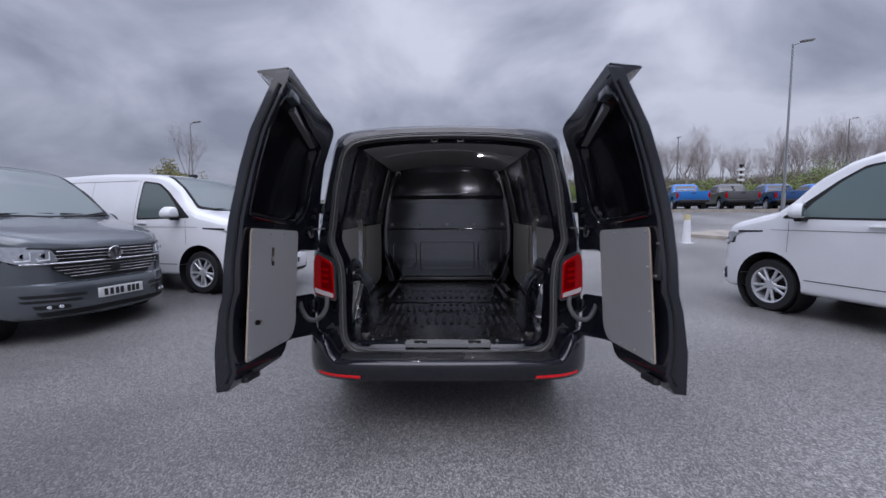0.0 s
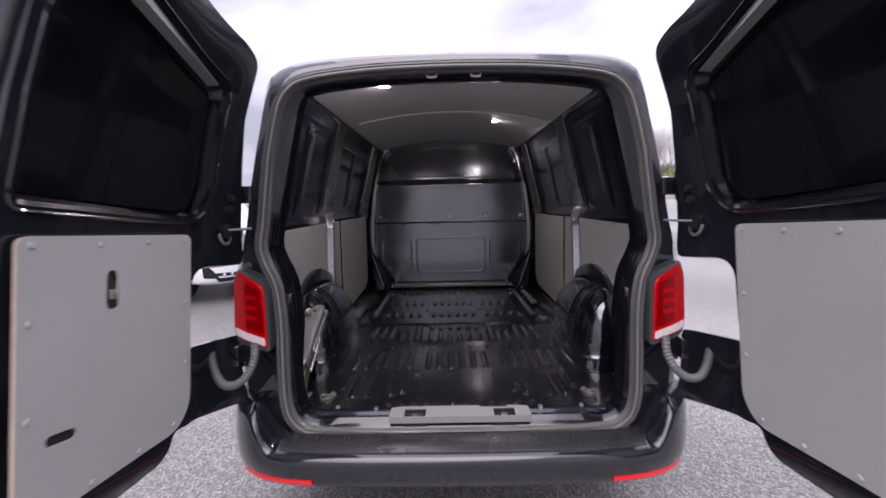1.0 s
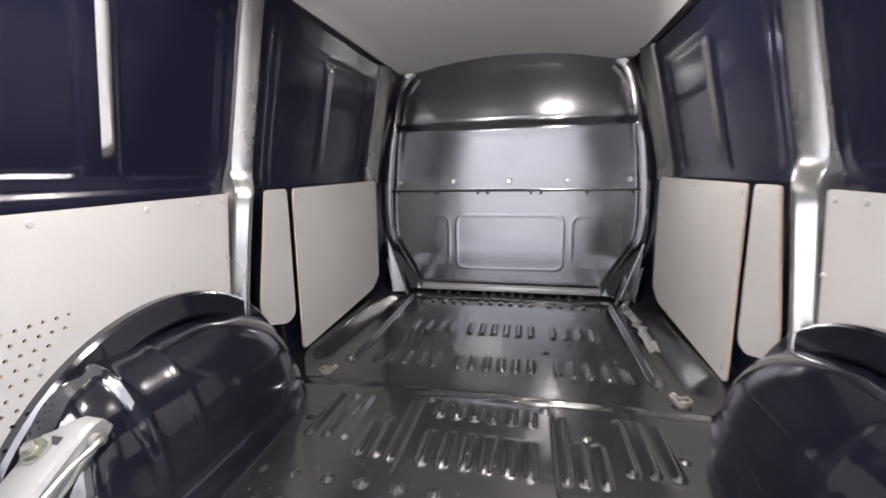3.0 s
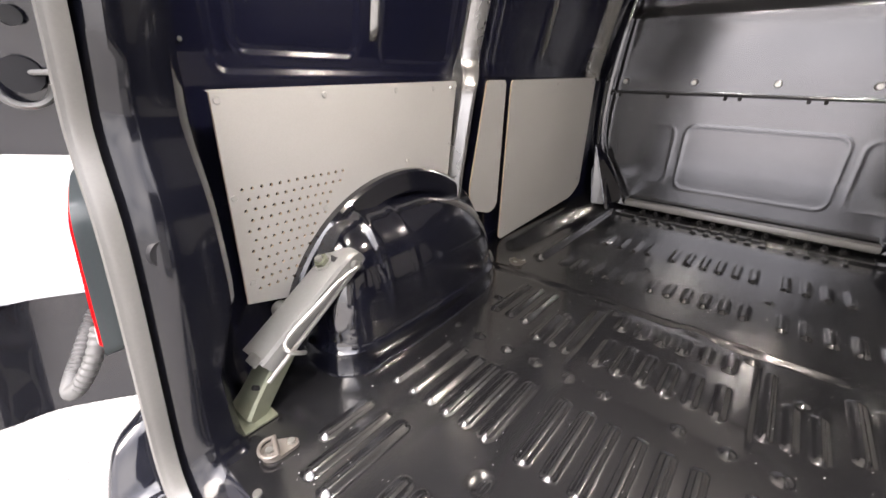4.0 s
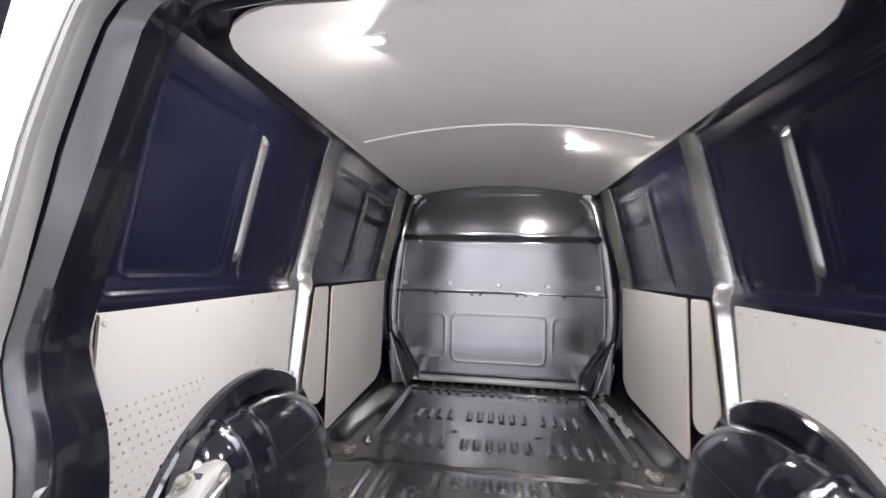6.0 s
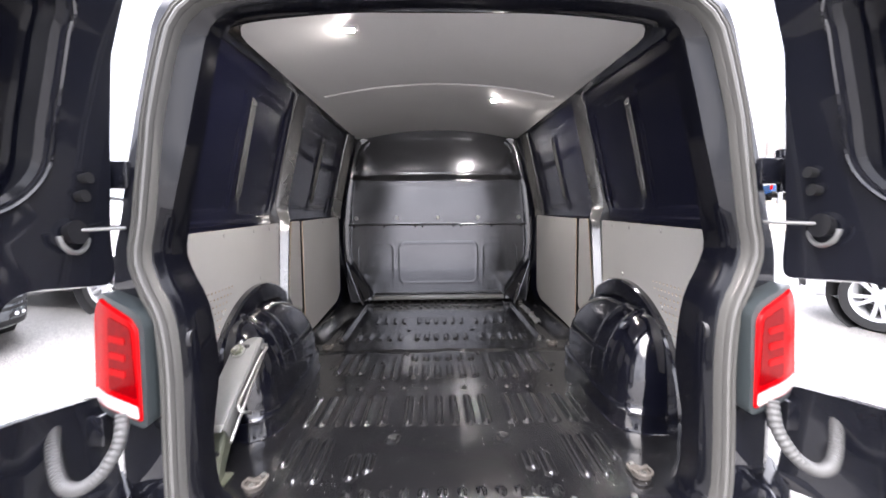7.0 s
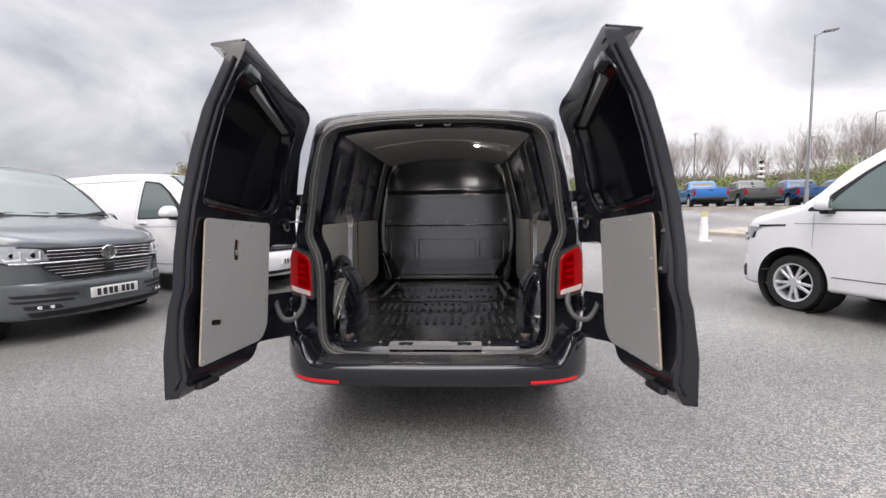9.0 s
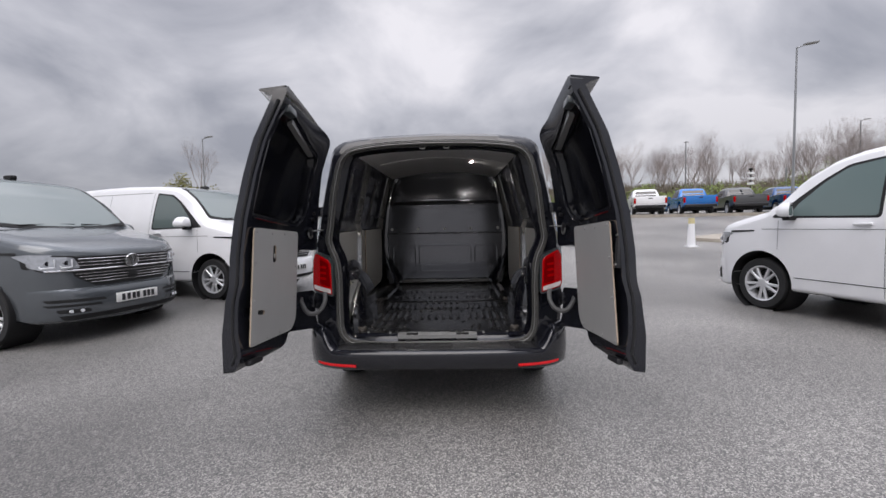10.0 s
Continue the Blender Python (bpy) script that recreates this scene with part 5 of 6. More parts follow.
part("jack_screw", rod(jm @ Vector((0.056, 0.008, -0.02)), jm @ Vector((0.050, 0.004, JL - 0.03)), 0.0055, 10), M_ZINC, holder)
part("wire_end", rod(jm @ Vector((0.042, 0.0, JL - 0.036)), jm @ Vector((0.056, 0.0, JL - 0.036)), 0.013, 14), M_ZINC, holder)
c0 = jm @ Vector((-0.020, -0.030, JL - 0.075))
nut = part("jack_nut", rod(c0, c0 - nor * 0.014, 0.019, 6), M_GREENZINC, holder)
part("bolt_end", rod(c0 - nor * 0.014, c0 - nor * 0.024, 0.010, 14), M_ZINC, nut)
part("washer", rod(c0 + nor * 0.001, c0 - nor * 0.004, 0.024, 18), M_ZINC, nut)

# pillar fittings
for sgn in (-1, 1):
    cup = bmesh.new()
    bmesh.ops.create_cone(cup, cap_ends=True, segments=20, radius1=0.030, radius2=0.026, depth=0.008, matrix=Matrix.Translation((sgn * 0.654, 0.186, 1.02)) @ Matrix.Rotation(radians(-90 * sgn), 4, "Y"))
    pc = part("pillar_plug", cup, M_PLASTIC, van)
    part("pillar_screw", rod((sgn * 0.652, 0.186, 1.02), (sgn * 0.649, 0.186, 1.02), 0.006, 10), M_BLACK, pc)

# zinc cup below the lining, and tiny pale specks on the floor
part("cup_washer", rod((-0.795, 0.425, 0.742), (-0.772, 0.425, 0.742), 0.022, 16, 0.012), M_ZINC, van)
part("cup_wire", tube([tuple(q) for q in spline([(-0.775, 0.425, 0.735), (-0.768, 0.45, 0.745), (-0.772, 0.462, 0.79)], 14)], 0.004, 6), M_ZINC, van)
grng = random.Random(31)
pale_specks = bmesh.new()
for _ in range(260):
    gx0, gy0 = grng.uniform(-0.56, 0.56), 0.22 + 1.4 * grng.random() ** 1.5
    j, i = int(np.argmin(np.abs(FX - gx0))), int(np.argmin(np.abs(FY - gy0)))
    bmesh.ops.create_icosphere(pale_specks, subdivisions=1, radius=grng.uniform(0.0005, 0.0012), matrix=Matrix.Translation((float(FX[j]), float(FY[i]), float(fz[i, j]) + 0.0006)))
tagged(part("pale_specks", pale_specks, M_LINER, van), kind="stuff")

# ---- wheels, shared by all vehicles; local: axle along x, outer face towards +x ----
def wheel_meshes(r=0.343, w=0.215, spokes=5):
    tyre = lathe([(r * 0.66, -w / 2), (r * 0.93, -w / 2), (r * 0.985, -w / 2 + 0.025), (r, -w * 0.25), (r, w * 0.25), (r * 0.985, w / 2 - 0.025), (r * 0.93, w / 2), (r * 0.70, w / 2 - 0.005), (r * 0.66, w / 2 - 0.02)], 40)
    rim = lathe([(r * 0.66, -w / 2 + 0.01), (r * 0.66, w / 2 - 0.012), (r * 0.69, w / 2 - 0.004), (r * 0.635, w / 2 - 0.012), (r * 0.60, w / 2 - 0.06), (r * 0.58, -w / 4)], 40)
    sp = bmesh.new()
    for k in range(spokes):
        for d in (-0.44, 0.44):
            b = bmesh.new()
            t = 2 * math.pi * k / spokes
            box(w / 2 - 0.05, w / 2 - 0.018, -0.017, 0.017, 0.045, r * 0.64, 0.006, b, 1)
            moved(b, Matrix.Rotation(t, 4, "X") @ Matrix.Translation((0, 0, 0.0)) @ Matrix.Rotation(d * 0.5, 4, "X"))
            merged(sp, b)
    c = bmesh.new()
    bmesh.ops.create_cone(c, cap_ends=True, segments=24, radius1=0.075, radius2=0.055, depth=0.03, matrix=Matrix.Translation((w / 2 - 0.03, 0, 0)) @ Matrix.Rotation(radians(90), 4, "Y"))
    merged(sp, c)
    drum = rod((-0.04, 0, 0), (0.02, 0, 0), r * 0.5, 24)
    return [("tyre", mesh_ob("tyre", *tyre, M_TYRE)), ("rim", mesh_ob("rim", *rim, M_ALLOY)), ("spokes", bm_mesh("spokes", sp, M_ALLOY)), ("brake_drum", bm_mesh("brake_drum", drum, M_BLACK))]


def bm_mesh(name, bm, material):
    me = bpy.data.meshes.new(name)
    me.materials.append(material)
    finish(bm, me)
    return me


WHEEL = wheel_meshes()


def add_wheels(parent, ys, x=0.80, r=0.343, meshes=None):
    for y in ys:
        for sgn in (-1, 1):
            w = new("wheel", (meshes or WHEEL)[0][1])
            w.parent = parent
            w.matrix_local = pose(sgn * x, y, r, 37 * sgn, 0, 0 if sgn > 0 else 180)
            for nm, me in (meshes or WHEEL)[1:]:
                p = part(nm, me, None, w)


add_wheels(van, (4.95 - 0.93, 4.95 - 3.93))
for sgn in (-1, 1):
    for s in (0.93, 3.93):
        part("arch_flare", ([(sgn * 0.955, 4.95 - s + rr * math.cos(t), 0.36 + rr * math.sin(t)) for rr in (0.40, 0.43) for t in np.linspace(-0.25, math.pi + 0.25, 30)], [(k, k + 1, k + 31, k + 30) for k in range(29)]), M_BLACK, van)


def cut_mesh(data, cutters, material):
    """A closed mesh with other closed meshes taken out of it."""
    a = new("tmp_body", mesh_ob("tmp_body", *data, material))
    b = bmesh.new()
    for c in cutters:
        merged(b, c)
    me_b = bpy.data.meshes.new("tmp_cut")
    b.to_mesh(me_b)
    b.free()
    c = new("tmp_cut", me_b)
    mod = a.modifiers.new("cut", "BOOLEAN")
    mod.operation, mod.solver, mod.object = "DIFFERENCE", "EXACT", c
    dg = bpy.context.evaluated_depsgraph_get()
    me = bpy.data.meshes.new_from_object(a.evaluated_get(dg))
    for o in (a, c):
        d = o.data
        bpy.data.objects.remove(o)
        bpy.data.meshes.remove(d)
    me.materials.clear()
    me.materials.append(material)
    bm = bmesh.new()
    bm.from_mesh(me)
    finish(bm, me, True, 32)
    return me


_sections = {}
ROOF = [0.2]  # how far the roof of the van in hand is raised


def section_at(s):
    k = round(s, 4), ROOF[0]
    if k not in _sections:
        _sections[k] = van_section(k[0], lift=k[1])
    return _sections[k]


def side_x(s, z):
    p = section_at(s)
    i = int(np.argmax(p[:, 0]))
    lo = 8
    up = p[lo:]
    zz, xx = up[:, 1], up[:, 0]
    order = np.argsort(zz)
    return float(np.interp(z, zz[order], xx[order]))


def top_z(s, x):
    p = section_at(s)
    i = int(np.argmax(p[:, 0]))
    up = p[i:][::-1]
    return float(np.interp(abs(x), up[:, 0], up[:, 1]))


def nose_s(x, z):
    for s in np.arange(0, 1.0, 0.01):
        p = section_at(s)
        if z <= top_z(s, x) and abs(x) <= side_x(s, min(z, p[-1, 1])):
            if s == 0:
                return 0.0
            lo, hi = s - 0.01, s
            for _ in range(5):
                m = round((lo + hi) / 2, 4)
                if z <= top_z(m, x) and abs(x) <= side_x(m, min(z, section_at(m)[-1, 1])):
                    hi = m
                else:
                    lo = m
            return float(hi)
    return 1.0


def nose_y(x, z):
    """The nose with its bumper, which stands forward of the grille."""
    return nose_s(x, z) - (1 - 0.8 * float(smooth(0.5, 0.86, abs(x)))) * float(np.interp(z, [0.25, 0.29, 0.36, 0.48, 0.57, 0.615, 0.635], [0, 0.035, 0.058, 0.062, 0.055, 0.035, 0]))


def mirror_cap(sgn, mx):
    rr = []
    for k, t in ((0.30, 0.0), (0.72, 0.015), (0.92, 0.045), (1.0, 0.085), (1.0, 0.15)):
        o = rounded([(mx + 0.02, 1.225), (mx + 0.215, 1.225), (mx + 0.225, 1.30), (mx + 0.16, 1.40), (mx + 0.05, 1.395)], [0.03, 0.05, 0.05, 0.07, 0.05], 4)
        cx, cz = mx + 0.12, 1.30
        rr.append([(sgn * (cx + (x - cx) * k), 1.22 + t + 0.5 * (x - cx) * (0.2 + 0.8 * t / 0.15) + 0.03, cz + (z - cz) * k) for x, z in o])
    return loft(rr, True, True, True)


def delivery_van(m, paint, label, glass=M_GLASS, roof=0.2):
    """A closed panel van, its nose at the origin and facing -y."""
    ROOF[0] = roof
    root = thing("panel_van", label, "van", m)
    st = [0.0, 0.015, 0.03, 0.06, 0.10, 0.16, 0.22, 0.32, 0.45, 0.6, 0.8, 0.92, 0.98, 1.05, 1.12, 1.2, 1.3, 1.4, 1.55, 1.65, 1.75, 1.9, 2.0, 2.3, 2.6, 3.0, 3.5, 4.0, 4.4, 4.7, 4.85]
    rr = [ring(section_at(s), s) for s in st]
    last = np.array(rr[-1])
    rr.append([(x * 0.93, 4.9, 0.98 * (z - 1) + 1) for x, y, z in last])
    cutters = []
    for s in (0.93, 3.93):
        for sgn in (-1, 1):
            cutters.append(rod((sgn * 0.62, s, 0.37), (sgn * 1.1, s, 0.37), 0.415, 40))
    body = part("body", cut_mesh(loft(rr, True, True, True), cutters, paint), paint, root)
    add_wheels(root, (0.93, 3.93), 0.80)
    for s in (0.93, 3.93):
        for sgn in (-1, 1):
            part("arch_liner", lathe_at([(0.414, -0.30), (0.414, 0.0), (0.0, 0.0)][::-1], sgn, s), M_BLACK, root)
    up = lambda s, d: (lambda a, b, s=s, d=d: (s * (side_x(a, b) + d), a, b))
    for sgn in (-1, 1):
        win = rounded([(1.29, 1.235), (1.36, 1.365), (1.62, 1.625), (1.83, 1.765), (2.16, 1.812), (2.18, 1.215)], [0.03, 0.1, 0.08, 0.06, 0.04, 0.04], 4)
        part("side_window", slab(dense(win, 0.05), (), up(sgn, 0.004), up(sgn, -0.01), 0.07), glass, root, "tinted cab side window")
        part("window_surround", sheet(dense(rounded([(1.07, 1.215), (1.26, 1.37), (1.60, 1.655), (1.82, 1.795), (2.19, 1.842), (2.21, 1.19)], 0.05, 4), 0.05), (), up(sgn, 0.002), 0.07), M_BLACK, root)
        # door and panel joints, side crease, handle, lower trim
        for a in (1.17, 2.26, 3.30):
            zs = np.linspace(0.36 if a > 1.3 else 0.80, 1.18 if a < 2 else 1.85, 14)
            part("door_joint", (lambda q: ([(sgn * (side_x(a, z) + 0.0025), a + d, z) for z in q for d in (-0.0025, 0.0025)], [(2 * k, 2 * k + 1, 2 * k + 3, 2 * k + 2) for k in range(len(q) - 1)]))(zs), M_JOINT, root)
        for z, w, a0, a1 in ((1.07, 0.007, 0.95, 4.6), (0.47, 0.010, 1.38, 3.48)):
            ss = np.linspace(a0, a1, 30)
            part("side_crease", ([(sgn * (side_x(a, z + d) + 0.0025), a, z + d) for a in ss for d in (-w / 2, w / 2)], [(2 * k, 2 * k + 1, 2 * k + 3, 2 * k + 2) for k in range(29)]), M_DARKBAR if z < 0.9 else M_GREYSTEEL, root)
        hx = side_x(2.02, 1.12)
        part("door_handle", box(sgn * (hx - 0.005), sgn * (hx + 0.03), 1.98, 2.15, 1.115, 1.143, 0.012), paint, root)
        ss = np.linspace(2.32, 4.72, 24)
        part("roof_channel", ([(sgn * (side_x(a, zz) + 0.0025), a, zz) for a in ss for zz in (1.842, 1.852)], [(2 * k, 2 * k + 1, 2 * k + 3, 2 * k + 2) for k in range(23)]), M_GREYSTEEL, root)
        # mirror
        mx = side_x(1.36, 1.22)
        mr = part("door_mirror", mirror_cap(sgn, mx), paint, root, "body-coloured door mirror")
        part("mirror_arm", box(sgn * (mx - 0.02), sgn * (mx + 0.12), 1.29, 1.38, 1.18, 1.23, 0.015), M_BLACK, mr)
        part("mirror_glass", slab(rounded([(mx + 0.05, 1.24), (mx + 0.20, 1.24), (mx + 0.20, 1.31), (mx + 0.15, 1.375), (mx + 0.06, 1.375)], 0.02, 3), (), lambda x, z: (sgn * x, 1.403 + 0.5 * (x - mx - 0.12), z), lambda x, z: (sgn * x, 1.395 + 0.5 * (x - mx - 0.12), z), 0.05), M_CHROME, mr)
        # headlamp wrapping the corner
        hl = dense(rounded([(0.55, 0.862), (0.80, 0.845), (0.868, 0.885), (0.868, 0.985), (0.80, 1.005), (0.60, 0.985)], 0.02, 3), 0.03)
        lamp_f = lambda d: (lambda x, z: (sgn * x, nose_y(x, z) - d, z))
        part("headlamp_surround", slab(dense(rounded([(0.52, 0.846), (0.80, 0.83), (0.885, 0.875), (0.885, 1.0), (0.80, 1.02), (0.58, 1.0)], 0.02, 3), 0.03), (), lamp_f(0.004), lamp_f(-0.03), 0.035), M_BLACK, root)
        hd = part("headlamp", slab(hl, (), lamp_f(0.010), lamp_f(-0.03), 0.035), M_HEAD, root, "clear headlamp with chrome inside")
        for cx in (0.66, 0.78):
            part("light_strip", tube([(sgn * (cx + dx), nose_s(cx + dx, zz) - 0.012, zz) for dx, zz in ((-0.045, 0.968), (-0.040, 0.882), (0.036, 0.875), (0.042, 0.90))], 0.009, 6), M_CLEARWHITE, hd)
            part("lamp_lens", rod((sgn * cx, nose_s(cx, 0.928) - 0.016, 0.928), (sgn * cx, nose_s(cx, 0.928) + 0.01, 0.928), 0.026, 16), M_CHROME, hd)
        wrap = dense(rounded([(0.17, 0.85), (0.33, 0.92), (0.50, 1.015), (0.36, 1.03), (0.17, 1.02)], 0.015, 3), 0.03)
        part("headlamp_side", slab(wrap, (), up(sgn, 0.005), up(sgn, -0.02), 0.03), M_HEAD, hd)
        # fog lamp recess and strip
        if paint is M_GREY:
            for z0, z1, x0, x1 in ((0.475, 0.51, 0.36, 0.80), (0.425, 0.452, 0.40, 0.80)):
                fg = dense(rounded([(x0, z0), (x1, z0 + 0.012), (x1 + 0.02, z1 + 0.012), (x0 + 0.02, z1)], 0.01, 3), 0.03)
                part("bumper_slot", slab(fg, (), lamp_f(0.004), lamp_f(-0.03), 0.03), M_BLACK, root)
        fg = dense(rounded([(0.50, 0.355), (0.74, 0.365), (0.76, 0.405), (0.52, 0.40)], 0.015, 3), 0.03)
        fl = part("fog_recess", slab(fg, (), lamp_f(0.004), lamp_f(-0.03), 0.03), M_BLACK, root)
        for cx in (0.58, 0.66):
            part("fog_lamp", rod((sgn * cx, nose_y(cx, 0.382) - 0.012, 0.382), (sgn * cx, nose_y(cx, 0.382) + 0.01, 0.382), 0.018, 14), M_CLEARWHITE, fl)
        if paint is not M_GREY:
            trim = dense(rounded([(0.70, 0.33), (0.82, 0.34), (0.835, 0.52), (0.79, 0.49)], 0.02, 3), 0.025)
            part("bumper_corner_trim", slab(trim, (), lamp_f(0.006), lamp_f(-0.03), 0.025), M_BLACK, root)
        ind = dense(rounded([(0.46, 1.022), (0.84, 1.04), (0.84, 1.06), (0.46, 1.052)], 0.006, 2), 0.04)
        part("wing_badge_strip", slab(ind, (), up(sgn, 0.005), up(sgn, -0.01), 0.05), M_BLACK, root)
        # tail lamp
        part("tail_lamp", slab(dense(rounded([(4.80, 0.86), (4.895, 0.86), (4.895, 1.13), (4.80, 1.13)], 0.02, 3), 0.03), (), up(sgn, 0.006), up(sgn, -0.02), 0.04), M_RED, root)
    # windscreen
    ws = dense(rounded([(-0.76, 1.07), (-0.45, 1.00), (0, 0.975), (0.45, 1.00), (0.76, 1.07), (0.60, 1.80), (-0.60, 1.80)], [0.06, 0.1, 0.1, 0.1, 0.06, 0.08, 0.08], 4), 0.06)
    part("windscreen_surround", sheet(dense(rounded([(-0.81, 1.03), (-0.45, 0.965), (0, 0.935), (0.45, 0.965), (0.81, 1.03), (0.645, 1.835), (-0.645, 1.835)], 0.07, 4), 0.06), (), lambda x, s: (x, s - 0.002, top_z(s, x) + 0.003), 0.07), M_BLACK, root)
    part("windscreen", sheet(ws, (), lambda x, s: (x, s - 0.005, top_z(s, x) + 0.007), 0.06), M_SCREEN, root, "grey-green windscreen reflecting the sky")
    for k, x0 in enumerate((-0.55, 0.15)):
        wp = [(x0 + 0.62 * t, 0.985 + 0.03 * math.sin(t * 2.6), top_z(1.0, x0 + 0.62 * t) + 0.016) for t in np.linspace(0, 1, 12)]
        part("wiper", tube(wp, 0.007, 6), M_BLACK, root)
    # grille with chrome bars, emblem, lower intake, plate
    front = lambda d: (lambda x, z: (x, nose_y(x, z) - d, z))
    g1 = dense(rounded([(-0.42, 0.645), (0.42, 0.645), (0.60, 0.77), (0.62, 0.835), (0.575, 0.99), (-0.575, 0.99), (-0.62, 0.835), (-0.60, 0.77)], 0.012, 3), 0.03)
    gr = part("grille", slab(g1, (), front(0.004), front(-0.03), 0.04), M_BLACK, root, "black grille with bright horizontal bars")
    for z, half, rr2 in ((0.962, 0.565, 0.005), (0.925, 0.575, 0.005), (0.888, 0.585, 0.005), (0.838, 0.80, 0.011), (0.795, 0.59, 0.005), (0.760, 0.57, 0.005), (0.725, 0.52, 0.005), (0.690, 0.47, 0.005)):
        part("grille_bar", tube([(x, nose_s(x, z) - 0.010, z) for x in np.linspace(-half, half, 33)], rr2, 6), M_CHROME, gr)
    em = part("emblem", rod((0, 0.0, 0.908), (0, -0.020, 0.908), 0.080, 28), M_GREYSTEEL, root, "round chrome emblem")
    part("emblem_ring", tube([(0.078 * math.cos(t), -0.022, 0.908 + 0.078 * math.sin(t)) for t in np.linspace(0, 2 * math.pi, 30)], 0.008, 6), M_CHROME, em)
    for pts in ([(-0.05, 0.05), (0, -0.058), (0.05, 0.05)], [(-0.028, 0.062), (0, 0.0), (0.028, 0.062)]):
        part("emblem_stroke", tube([(x, -0.024, 0.908 + z) for x, z in pts], 0.007, 6), M_CHROME, em)
    part("radar_cover", box(-0.055, 0.055, -0.022, 0.01, 0.70, 0.78, 0.008), M_BLACK, gr)
    zs = (0.255, 0.27, 0.29, 0.325, 0.36, 0.42, 0.48, 0.53, 0.57, 0.60, 0.615, 0.626, 0.634)
    part("front_bumper", loft([[(x, nose_y(x, z) - 0.002, z) for x in np.linspace(-0.875, 0.875, 61)] for z in zs], False), paint, root)
    pl_ = part("number_plate", box(-0.26, 0.26, -0.088, -0.060, 0.416, 0.527, 0.003), M_PLATE, root, "white number plate")
    for cx in (-0.19, -0.125, -0.06, -0.005, 0.08, 0.135, 0.19):
        part("plate_bar", box(cx - 0.020, cx + 0.020, -0.0905, -0.0875, 0.433, 0.510), M_DARKBAR, pl_)
    low = dense(rounded([(-0.70, 0.28), (0.70, 0.28), (0.74, 0.335), (-0.74, 0.335)], 0.015, 3), 0.05)
    part("lower_intake", slab(low, (), front(0.006), front(-0.03), 0.05), M_BLACK, root)
    part("roof_aerial", box(-0.035, 0.035, 1.90, 2.06, top_z(1.98, 0) - 0.01, top_z(1.98, 0) + 0.05, 0.018, seg=3), M_BLACK, root)
    return root


def lathe_at(prof, sgn, s):
    v, f = lathe(prof, 28)
    return [(sgn * (0.942 if a < 0 else 0.625), s + b, 0.37 + c) for a, b, c in v], f


delivery_van(pose(-3.988, 2.334, 0.057, 0, 0, 78.8), M_GREY, "dark grey panel van parked nose out on wet tarmac", roof=0.75)
delivery_van(pose(-2.80, 4.56, 0.16, 0, 0, 75), M_WHITE, "white panel van parked beside a dark grey one")
delivery_van(pose(4.92, 3.98, 0.126, 0, 0, 192.7), M_WHITE, "white panel van parked alongside the open black one", M_SIDEGLASS)


